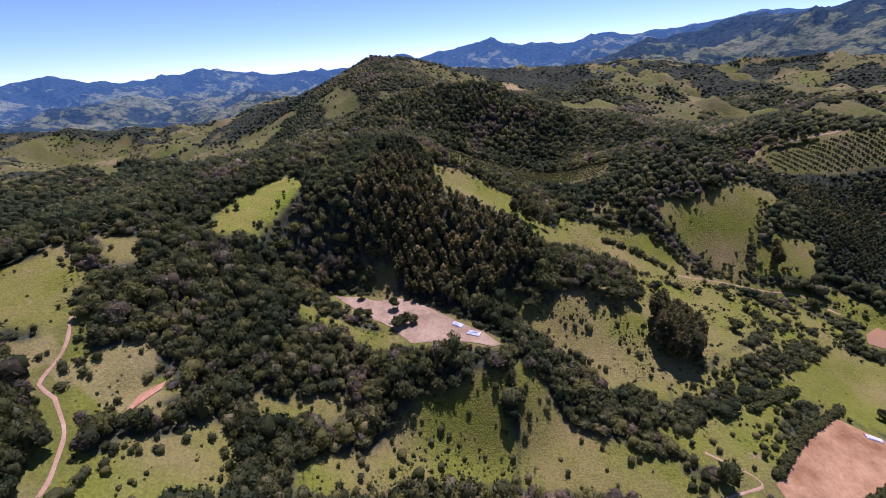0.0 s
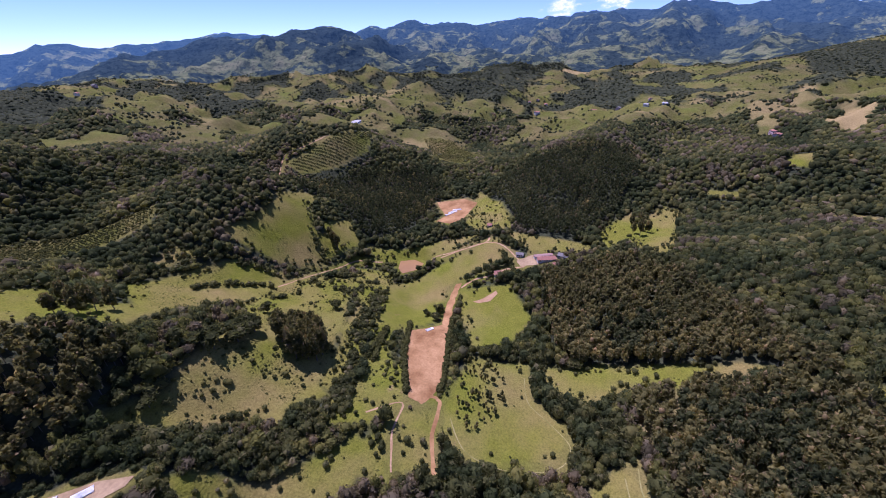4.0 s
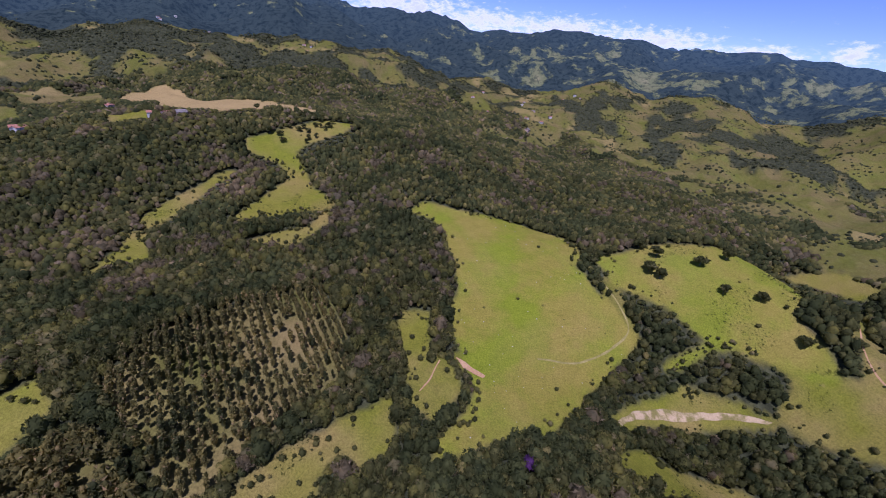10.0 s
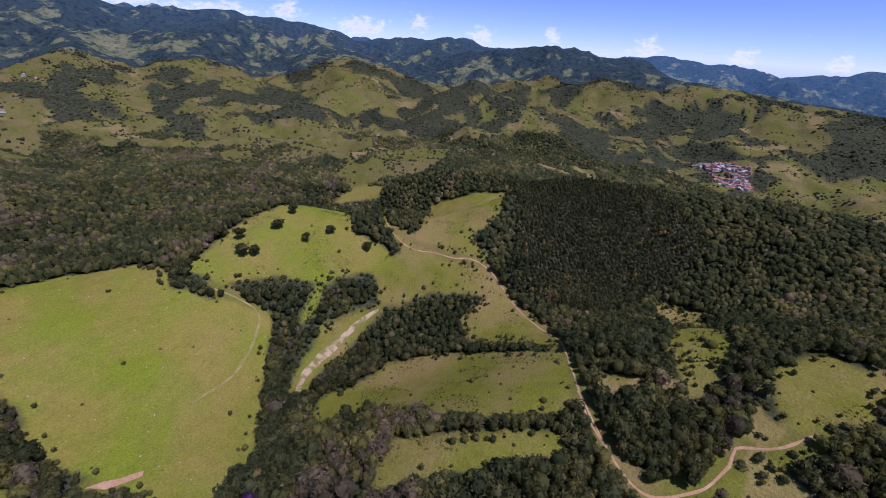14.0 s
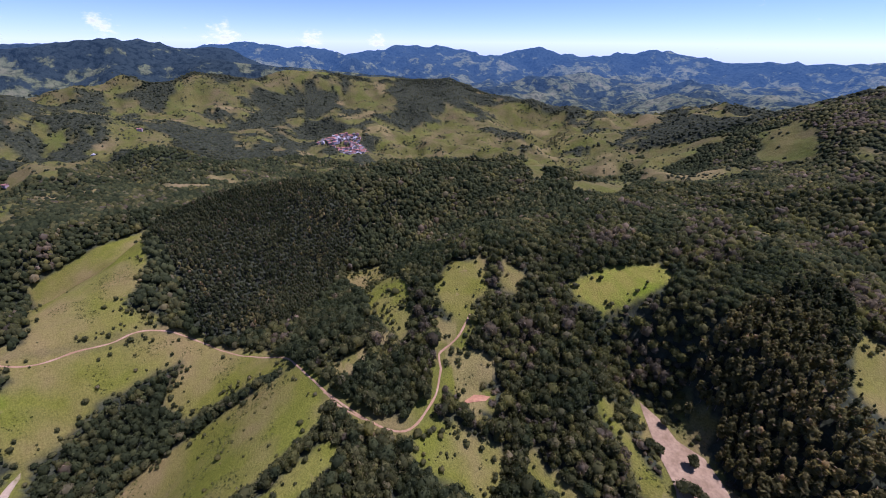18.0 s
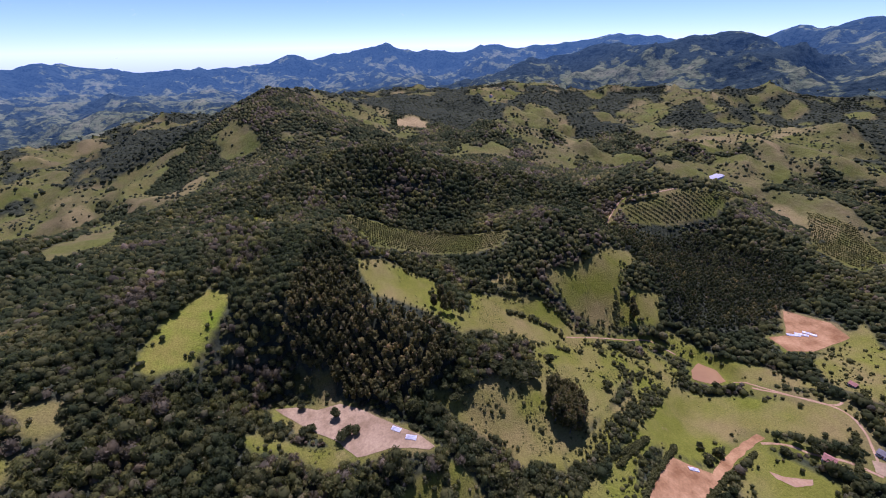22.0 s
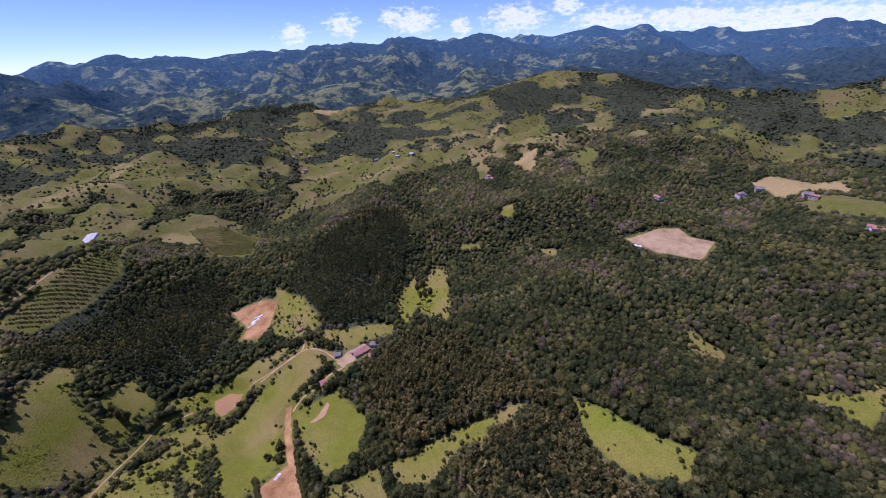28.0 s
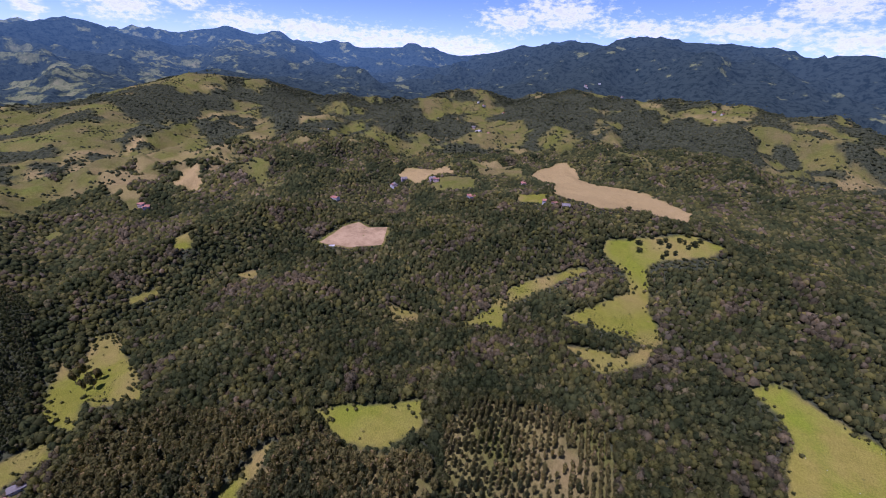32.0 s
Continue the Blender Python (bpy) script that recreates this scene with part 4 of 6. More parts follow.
def crests(x, y, z):
    """Raises the land to the crests of hills and ranges, with spurs and gullies down their flanks."""
    out = np.nonzero(np.hypot(x, y) > 180)[0]
    if not len(out):
        return z
    ox, oy, oz = x[out], y[out], z[out]
    away = np.hypot(ox, oy)
    spur, sway = fbm(ox, oy, 240, 31, 5, True), fbm(ox, oy, 260, 37, 4)
    for fall, size, line in CRESTS.values():
        c = np.array(line)
        first = np.hypot(c[:, 0], c[:, 1]).min()
        start = 560 if first > 700 else 330 if first > 400 else 180
        reach = (c[:, 2].max() + 120) / fall
        near = (ox > c[:, 0].min() - reach) & (ox < c[:, 0].max() + reach) & (oy > c[:, 1].min() - reach) & (oy < c[:, 1].max() + reach)
        if not near.any():
            continue
        d, top = along_crest(line, ox[near], oy[near])
        d = d * (1 + 0.3 * sway[near])
        hill = top - fall * (np.sqrt(d * d + 900) - 30) + 1.1 * size * (spur[near] - 0.2) * smooth(0, 200, d) + 0.2 * size * spur[near] + (0.55 if size > 40 else 0.25) * size * sway[near]
        low = np.minimum(oz[near], hill)
        gap = np.abs(oz[near] - hill)
        soft = 16 if first > 700 else 4
        rise = low + gap + soft * np.log1p(np.exp(-gap / soft)) - oz[near]
        oz[near] += rise * smooth(start, start + 0.3 * start, away[near])
    z = z.copy()
    z[out] = oz
    return z


LEVELS = []
for group, names, drop in ((POND, tuple(POND), 1.0),):
    for key in names:
        c = np.array(group[key], float)
        LEVELS.append((group[key], float(rolling(c[:, 0], c[:, 1]).mean()) - drop, 0.75 if drop == 0 else 1.0))

LEVELS.append((DIRT["dirt_pad"], 58.0, 1.0))


def height(x, y):
    x, y = np.asarray(x, float), np.asarray(y, float)
    r = np.hypot(x, y)
    z = rolling(x, y) + folds(x, y) + 1.2 * fbm(x, y, 38, 5, 3) + 9 * smooth(260, 520, r) * fbm(x, y, 150, 53, 4, True)
    bearing = np.degrees(np.arctan2(-x, y))
    el = np.interp(bearing, [a for a, _ in SKYLINE], [e for _, e in SKYLINE])
    el = el + 0.16 * fbm(bearing * 10, bearing * 0, 26, 3, 4)
    crest = 245 + 4300 * np.tan(np.radians(el))
    w = smooth(1650, 4100, r)
    z = z * (1 - w) + w * (crest + (1 - smooth(3700, 4250, r)) * (150 * fbm(x, y, 1000, 23, 5, True) + 70 * fbm(x, y, 330, 29, 4, True)) - 0.12 * (4300 - np.minimum(r, 4300)))
    z = crests(x, y, z)
    z = z + 78 * smooth(1750, 2300, r) * (1 - smooth(3900, 4300, r)) * (fbm(x, y, 560, 71, 5, True) - 0.22)
    z = z + 34 * smooth(780, 1050, r) * (1 - smooth(1700, 2100, r)) * smooth(5, 30, bearing) * (1 - smooth(120, 150, bearing)) * (fbm(x, y, 270, 73, 5, True) - 0.25)
    for poly, level, part_level in LEVELS:
        near = (abs(x - poly[0][0]) < 160) & (abs(y - poly[0][1]) < 160)
        if near.any():
            w = (1 - smooth(0, 14 if level != 58.0 else 48, outline_distance(poly, x[near], y[near]))) * part_level
            z[near] = z[near] * (1 - w) + level * w
    return z - 0.35 * np.maximum(r - 4300, 0)


# how open the outer hills are, by bearing
OPENNESS = ([-180, -160, -150, -125, -110, -95, -60, -25, -8, 12, 25, 60, 90, 120, 140, 160, 180],
            [-0.5, -0.5, -0.5, -0.36, -0.22, -0.15, -0.08, -0.06, -0.14, -0.06, -0.04, -0.1, -0.12, -0.11, -0.12, -0.26, -0.46])


def grass_share(x, y):
    """1 on open pasture, 0 under trees; fallow share; lushness."""
    x, y = np.asarray(x, float), np.asarray(y, float)
    r = np.hypot(x, y)
    wob = 10 * fbm(x, y, 26, 41, 4)
    bearing = np.degrees(np.arctan2(-x, y))
    open_far = 0.6 * fbm(x, y, 210, 77, 4) + 1.0 * fbm(x, y, 66, 78, 5) + np.interp(bearing, *OPENNESS) + 0.8 * (fbm(x, y, 240, 31, 5, True) - 0.18)
    # outer pastures mixed half with floor colour, dulled for distance haze
    grass = smooth(-0.03, 0.03, open_far - 0.35 * (1 - smooth(620, 900, r))) * smooth(620, 760, r) * 0.5
    patchy = smooth(-10, 6, bearing) * (1 - smooth(72, 86, bearing)) * (1 - smooth(210, 270, r))
    grass = np.maximum(grass, patchy * smooth(0.34, 0.42, fbm(x, y, 26, 83, 4)))
    for poly in WOODS.values():
        grass = np.where(outline_distance(poly, x, y) + 2 * wob < 0, 0, grass)
    field = fbm(x, y, 84, 95, 2)
    lush, fallow = 0.6 * smooth(0.2, 0.28, field) * (grass > 0.3), (0.04 + 0.4 * smooth(0.38, 0.46, -field)) * (grass > 0.3)
    for key, poly in GRASS.items():
        c = np.array(poly, float)
        m = (x > c[:, 0].min() - 12) & (x < c[:, 0].max() + 12) & (y > c[:, 1].min() - 12) & (y < c[:, 1].max() + 12)
        if m.any():
            far_off = math.hypot(*c.mean(0)) > 640
            # far fields keep part of the floor colour too, for the same haze
            w = (1 - smooth(-3, 2, outline_distance(poly, x[m], y[m]) + (2.2 if far_off else 0.5) * wob[m])) * (0.56 if far_off else 1.0)
            grass[m] = np.maximum(grass[m], w)
            lush[m] = np.maximum(lush[m], w * {"bright_meadow": 1.0, "tree_pasture": 0.7, "big_pasture": 0.75, "corner_field": 0.5, "hook_meadow": 0.35}.get(key, 0.15))
    for key in PLANTATION:
        if key.startswith("rows"):
            m = outline_distance(PLANTATION[key], x, y) < 0
            grass[m], fallow[m] = np.maximum(grass[m], 0.45), np.maximum(fallow[m], 0.2 + 0.35 * fbm(x[m], y[m], 30, 57, 3))
    for poly in CROPS.values():
        m = outline_distance(poly, x, y) < 4
        grass[m], lush[m] = np.maximum(grass[m], 0.62), np.maximum(lush[m], 0.2)
    for poly in FALLOW.values():
        c = np.array(poly, float)
        m = (x > c[:, 0].min() - 12) & (x < c[:, 0].max() + 12) & (y > c[:, 1].min() - 12) & (y < c[:, 1].max() + 12)
        if m.any():
            w = 1 - smooth(-4, 4, outline_distance(poly, x[m], y[m]) + wob[m])
            grass[m], fallow[m] = np.maximum(grass[m], w), np.maximum(fallow[m], w)
    return grass, fallow, lush


def clear_of_works(x, y, margin=3.0, verge=2.5):
    ok = np.ones(x.shape, bool)
    for poly in (*DIRT.values(), *POND.values()):
        near = (abs(x - poly[0][0]) < 170) & (abs(y - poly[0][1]) < 170)
        ok[near] &= outline_distance(poly, x[near], y[near]) > margin
    for width, line in ROADS.values():
        for (ax, ay), (bx, by) in zip(line, line[1:]):
            dx, dy = bx - ax, by - ay
            t = np.clip(((x - ax) * dx + (y - ay) * dy) / (dx * dx + dy * dy + 1e-6), 0, 1)
            ok &= np.hypot(x - ax - t * dx, y - ay - t * dy) > width * 0.5 + verge
    return ok


# ---- mesh helpers ----
def mesh_object(name, verts, faces, mat, parent=None, label="", smooth_faces=False):
    me = bpy.data.meshes.new(name)
    verts, faces = np.asarray(verts, np.float32), np.asarray(faces, np.int32)
    k = faces.shape[1]
    me.vertices.add(len(verts))
    me.vertices.foreach_set("co", verts.ravel())
    me.loops.add(faces.size)
    me.loops.foreach_set("vertex_index", faces.ravel())
    me.polygons.add(len(faces))
    me.polygons.foreach_set("loop_start", np.arange(0, faces.size, k, dtype=np.int32))
    me.polygons.foreach_set("use_smooth", np.full(len(faces), smooth_faces))
    me.update(calc_edges=True)
    me.materials.append(mat)
    ob = new(name, me)
    if parent:
        ob.parent = parent
    if label:
        tagged(ob, label)
    return ob


def part(name, bm, mat, parent=None, label=""):
    me = bpy.data.meshes.new(name)
    bm.to_mesh(me)
    bm.free()
    me.materials.append(mat)
    ob = new(name, me)
    if parent:
        ob.parent = parent
    if label:
        tagged(ob, label)
    return ob


def holder(name, x, y, turn=0.0, sink=0.0, z=None):
    ob = new(name)
    zz = float(height([x], [y])[0]) - sink if z is None else z
    ob.matrix_basis = pose(x, y, zz, 0, 0, turn)
    return ob


# ---- ground: one sheet out to the far ranges ----
SECTORS = 760
rings = [0.0] + list(np.arange(60, 700, 3.6))
while rings[-1] < 1900:
    rings.append(rings[-1] * 1.011)
INNER = len(rings)
while rings[-1] < 4800:
    rings.append(rings[-1] * 1.012)


def ring_sheet(name, radii, mat):
    ang = np.arange(SECTORS) * 2 * math.pi / SECTORS
    rr, aa = np.meshgrid(np.array(radii), ang, indexing="ij")
    x, y = (rr * np.cos(aa)).ravel(), (rr * np.sin(aa)).ravel()
    z = height(x, y)
    n = len(radii)
    i, j = np.meshgrid(np.arange(n - 1), np.arange(SECTORS), indexing="ij")
    a, b = i * SECTORS + j, i * SECTORS + (j + 1) % SECTORS
    faces = np.stack([a, a + SECTORS, b + SECTORS, b], -1).reshape(-1, 4)
    ob = mesh_object(name, np.stack([x, y, z], -1), faces, mat, smooth_faces=True)
    return ob, x, y


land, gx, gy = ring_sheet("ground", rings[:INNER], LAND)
share = grass_share(gx, gy)
# the canopy of distant woods stands above the open land
co = np.empty(len(gx) * 3, np.float32)
land.data.vertices.foreach_get("co", co)
co[2::3] += 4.5 * (1 - np.clip(share[0] / 0.6, 0, 1)) * smooth(960, 1060, np.hypot(gx, gy)) * (1 - smooth(1780, 1880, np.hypot(gx, gy)))
land.data.vertices.foreach_set("co", co)
land.data.update()
verge = ~clear_of_works(gx, gy, 4.0, 6.0)
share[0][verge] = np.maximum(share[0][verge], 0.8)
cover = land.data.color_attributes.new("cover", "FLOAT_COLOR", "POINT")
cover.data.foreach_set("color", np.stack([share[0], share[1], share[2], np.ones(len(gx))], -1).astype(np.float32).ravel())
tagged(land, "rolling green pasture and forest floor of the valley", "ground", kind="structure")
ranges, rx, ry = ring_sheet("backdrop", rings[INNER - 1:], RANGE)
to_crest = np.full(rx.shape, 1e9)
for key in RANGES:
    to_crest = np.minimum(to_crest, along_crest(CRESTS[key][2], rx, ry)[0])
bare = 0.5 + np.interp(np.degrees(np.arctan2(-rx, ry)), *OPENNESS) - 0.3 * (1 - smooth(60, 420, to_crest + 200 * fbm(rx, ry, 300, 47, 3)))
afar = ranges.data.color_attributes.new("afar", "FLOAT_COLOR", "POINT")
# first channel: strength of the haze emission by distance, halved in the south
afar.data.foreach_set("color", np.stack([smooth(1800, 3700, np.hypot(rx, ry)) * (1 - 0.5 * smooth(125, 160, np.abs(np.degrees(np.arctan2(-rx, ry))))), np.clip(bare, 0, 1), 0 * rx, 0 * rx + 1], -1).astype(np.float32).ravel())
tagged(ranges, "wooded mountain ranges on the horizon, tinted blue for haze", "mountains", kind="structure")


def drape(name, poly, mat, lift, label, category, step=5.0, level=None):
    from mathutils import geometry
    pts = []
    for (ax, ay), (bx, by) in zip(poly, poly[1:] + poly[:1]):
        n = max(1, int(math.hypot(bx - ax, by - ay) / step))
        for k in range(n):
            t = k / n
            pts.append(((ax + (bx - ax) * t), (ay + (by - ay) * t)))
    pa = np.array(pts)
    jit = 0.9 * np.stack([fbm(pa[:, 0], pa[:, 1], 9, 61, 2), fbm(pa[:, 0], pa[:, 1], 9, 62, 2)], -1)
    pa = pa + jit
    c = np.array(poly, float)
    xs, ys = np.meshgrid(np.arange(c[:, 0].min(), c[:, 0].max(), step), np.arange(c[:, 1].min(), c[:, 1].max(), step))
    xs, ys = xs.ravel(), ys.ravel()
    ins = outline_distance(poly, xs, ys) < -step * 0.6
    allp = [Vector(p) for p in pa] + [Vector((a, b)) for a, b in zip(xs[ins], ys[ins])]
    v, _, f, _, _, _ = geometry.delaunay_2d_cdt(allp, [], [list(range(len(pa)))], 1, 0.01)
    vx, vy = np.array([p.x for p in v]), np.array([p.y for p in v])
    vz = (height(vx, vy) if level is None else np.full(len(vx), level)) + lift
    ob = mesh_object(name, np.stack([vx, vy, vz], -1), [list(q) for q in f], mat, smooth_faces=True)
    return tagged(ob, label, category, kind="structure")


drape("dirt_pad", DIRT["dirt_pad"], PALE_EARTH, 0.25, "levelled pale pink earth pad at the foot of a wooded hill", "earth pad")
drape("riding_ground", DIRT["riding_ground"], EARTH, 0.25, "bare reddish earth ground beside a dirt road", "earth ground")
drape("levelled_pad", DIRT["levelled_pad"], EARTH, 0.25, "red earth pad cut into the wooded slope", "earth pad")
drape("quarry_pad", DIRT["quarry_pad"], PALE_EARTH, 0.25, "pale earth clearing inside dark forest", "earth pad")
drape("farm_yard", DIRT["farm_yard"], PALE_EARTH, 0.2, "bare pinkish earth yard between the farm buildings", "yard", 3)
drape("gully_scar", DIRT["pale_scar"], GULLY, 0.2, "eroded pale gully at the foot of a pasture", "bare earth", 3)
drape("yard_scar", DIRT["yard_scar"], TRACK, 0.2, "bare worn earth at the top of a small meadow", "bare earth", 3)
drape("track_scar", DIRT["pale_scar_two"], TRACK, 0.2, "bare track cutting at the pasture's lower edge", "bare earth", 2)
for key, label in (("farm_pond", "muddy brown farm pond in the valley"), ("forest_pond", "small ochre pond among trees")):
    c = np.array(POND[key], float)
    drape("water", POND[key], WATER if key == "farm_pond" else OCHRE, 0.3, label, "pond", 4, float(rolling(c[:, 0], c[:, 1]).mean()) - 1.0)


def road(width, line, mat, label):
    pts = [Vector((a, b)) for a, b in line]
    dense = []
    for k in range(len(pts) - 1):
        p0, p1, p2, p3 = pts[max(k - 1, 0)], pts[k], pts[k + 1], pts[min(k + 2, len(pts) - 1)]
        n = max(2, int((p2 - p1).length / 3))
        for s in range(n):
            t = s / n
            dense.append(0.5 * ((2 * p1) + (p2 - p0) * t + (2 * p0 - 5 * p1 + 4 * p2 - p3) * t * t + (3 * p1 - p0 - 3 * p2 + p3) * t ** 3))
    dense.append(pts[-1])
    verts, faces = [], []
    for k, p in enumerate(dense):
        d = (dense[min(k + 1, len(dense) - 1)] - dense[max(k - 1, 0)]).normalized()
        side = Vector((-d.y, d.x))
        w = width * (1 + 0.5 * noise.noise((p.x * 0.16, p.y * 0.16, 0)))
        p = p + side * 0.5 * noise.noise((p.x * 0.09, p.y * 0.09, 7))
        for u in (-0.5, -0.17, 0.17, 0.5):
            q = p + side * w * u
            verts.append((q.x, q.y, 0))
    va = np.array(verts)
    va[:, 2] = height(va[:, 0], va[:, 1]) + np.tile([0.05, 0.14, 0.14, 0.05], len(dense))
    for k in range(len(dense) - 1):
        for u in range(3):
            a = k * 4 + u
            faces.append((a, a + 1, a + 5, a + 4))
    return tagged(mesh_object("road", va, faces, mat, smooth_faces=True), label, "dirt road", kind="structure")


for key, (width, line) in ROADS.items():
    road(width * (0.9 if key in ("strip_road", "creek_road") else 0.56), line, EARTH if key in ("strip_road", "creek_road") else TRAIL if "trail" in key else TRACK,
         {"strip_road": "broad red dirt road along the riding ground", "pond_road": "pale gravel road past the pond"}.get(key, "narrow pale dirt track across the land"))


# ---- tree shapes ----
def ico(sub):
    bm = bmesh.new()
    bmesh.ops.create_icosphere(bm, subdivisions=sub, radius=1.0)
    v = np.array([w.co[:] for w in bm.verts])
    f = np.array([[w.index for w in q.verts] for q in bm.faces])
    bm.free()
    return v, f[v[f][:, :, 2].mean(1) > -0.55]


def joined(pieces):
    vs, fs, n = [], [], 0
    for v, f in pieces:
        vs.append(v)
        fs.append(f + n)
        n += len(v)
    return np.concatenate(vs), np.concatenate(fs)


def lumpy(v, rng, amount):
    s = rng.uniform(0, 50, 3)
    return v * np.array([[1 + amount * noise.noise(Vector(p) * 1.7 + Vector(s)) + 0.4 * amount * noise.noise(Vector(p) * 4.3 - Vector(s))] for p in v])


def tufts(rng, count, size, centre, radii):
    """Small leaf clumps, one triangle each, standing out of a crown."""
    d = rng.normal(size=(count, 3))
    d[:, 2] = np.abs(d[:, 2]) * 0.9 - 0.25
    d /= np.linalg.norm(d, axis=1)[:, None]
    p = centre + d * radii * rng.uniform(0.85, 1.12, (count, 1))
    a, b = rng.normal(size=(2, count, 3)) * size
    v = np.stack([p + a, p + b, p - a * 0.6 - b * 0.7], 1).reshape(-1, 3)
    return v, np.arange(count * 3).reshape(-1, 3)


def broadleaf(rng, sub, lumps, tuft):
    """A crown one metre high and about one wide, standing at the origin."""
    out = []
    base, f = ico(sub)
    for k in range(lumps):
        a = rng.uniform(0, 6.28)
        off = 0.0 if k == 0 else rng.uniform(0.16, 0.3)
        c = np.array([off * math.cos(a), off * math.sin(a), 0.55 if k == 0 else rng.uniform(0.35, 0.72)])
        s = np.array([0.41, 0.41, 0.44]) if k == 0 else np.array([0.26, 0.26, 0.24]) * rng.uniform(0.8, 1.2)
        out.append((lumpy(base, rng, 0.62) * s + c, f))
    if tuft:
        out.append(tufts(rng, tuft, 0.062 if tuft > 30 else 0.075, np.array([0, 0, 0.56]), np.array([0.43, 0.43, 0.45])))
    return joined(out)


def eucalypt(rng, sub, lumps, tuft, trunk=True):
    """A tall tree of height one: bare stem below, narrow uneven crown above."""
    out = []
    base, f = ico(sub)
    for k in range(lumps):
        t = k / max(lumps - 1, 1)
        w = 0.13 - 0.05 * t
        c = np.array([rng.uniform(-0.03, 0.03), rng.uniform(-0.03, 0.03), 0.46 + 0.42 * t])
        out.append((lumpy(base, rng, 0.5) * np.array([w, w, 0.17 if lumps > 1 else 0.33]) + c, f))
    if tuft:
        out.append(tufts(rng, tuft, 0.042, np.array([0, 0, 0.67]), np.array([0.14, 0.14, 0.33])))
    return joined(out)


def stem(sides=4):
    a = np.arange(sides) * 2 * math.pi / sides
    ring = np.stack([np.cos(a), np.sin(a), 0 * a], -1)
    v = np.concatenate([ring * 0.014, ring * [0.008, 0.008, 1] + [0, 0, 0.6]])
    f = []
    for k in range(sides):
        m = (k + 1) % sides
        f += [[k, m, sides + m], [k, sides + m, sides + k]]
    return v, np.array(f)


def planted(name, templates, px, py, hh, ww, mat, rng, label, category="forest", sink=0.3):
    """Many trees in one mesh, each a turned and stretched copy of one of the shapes."""
    pz = height(px, py) - sink
    pick = rng.integers(0, len(templates), len(px))
    vs, fs, base = [], [], 0
    for k, (tv, tf) in enumerate(templates):
        m = pick == k
        n = int(m.sum())
        if not n:
            continue
        a = rng.uniform(0, 6.28, n)
        c, s = np.cos(a)[:, None], np.sin(a)[:, None]
        x = (tv[:, 0] * c - tv[:, 1] * s) * ww[m][:, None] + px[m][:, None]
        y = (tv[:, 0] * s + tv[:, 1] * c) * ww[m][:, None] + py[m][:, None]
        z = tv[:, 2][None] * hh[m][:, None] + pz[m][:, None]
        vs.append(np.stack([x, y, z], -1).reshape(-1, 3))
        fs.append((tf[None] + (np.arange(n) * len(tv))[:, None, None]).reshape(-1, 3) + base)
        base += n * len(tv)
    if not vs:
        return None
    return tagged(mesh_object(name, np.concatenate(vs), np.concatenate(fs), mat, smooth_faces=True), label, category, kind="stuff")


# ---- where trees stand ----
def spread(rng, r0, r1, gap):
    """Jittered places on a square grid, within a ring."""
    g = np.arange(-r1, r1, gap)
    x, y = np.meshgrid(g, g)
    x = (x + (np.arange(len(g)) % 2 * gap * 0.5)[:, None]).ravel()
    y = y.ravel()
    x, y = x + rng.uniform(-0.5, 0.5, x.size) * gap, y + rng.uniform(-0.5, 0.5, x.size) * gap
    r = np.hypot(x, y)
    m = (r >= r0) & (r < r1)
    return x[m], y[m]


def in_any(polys, x, y, margin=0.0):
    m = np.zeros(x.shape, bool)
    for poly in polys:
        m |= outline_distance(poly, x, y) < -margin
    return m


rng = np.random.default_rng(4)
NEAR_BROAD = [broadleaf(rng, 1, 2, 95) for _ in range(8)]
MID_BROAD = [broadleaf(rng, 1, 1, 50) for _ in range(6)]
HILL_BROAD = [broadleaf(rng, 0, 2, 14) for _ in range(6)]
FAR_BROAD = [broadleaf(rng, 0, 1, 10) for _ in range(6)]
NEAR_EUC = [eucalypt(rng, 0, 3, 80) for _ in range(6)]
MID_EUC = [eucalypt(rng, 1, 2, 18) for _ in range(4)]
STEM = [stem()]
DOMES = []
for k in range(6):
    a = np.arange(5) * 1.2566 + k
    ring = np.stack([np.cos(a) * rng.uniform(0.38, 0.62, 5), np.sin(a) * rng.uniform(0.38, 0.62, 5), rng.uniform(0.2, 0.6, 5)], -1)
    foot = ring * [0.85, 0.85, 0] - [0, 0, 0.2]
    top = [[rng.uniform(-0.12, 0.12), rng.uniform(-0.12, 0.12), 1.0]]
    DOMES.append((np.concatenate([ring, top, foot]), np.array([(m, (m + 1) % 5, 5) for m in range(5)] + [(m, m + 6, (m + 1) % 5) for m in range(5)])))


def behind(x, y, h):
    """The place that the top of a tree of height h hides from high above the valley."""
    r = np.hypot(x, y)
    k = 1 + 0.62 * h / np.maximum(225 - height(x, y), 60)
    return x * k, y * k


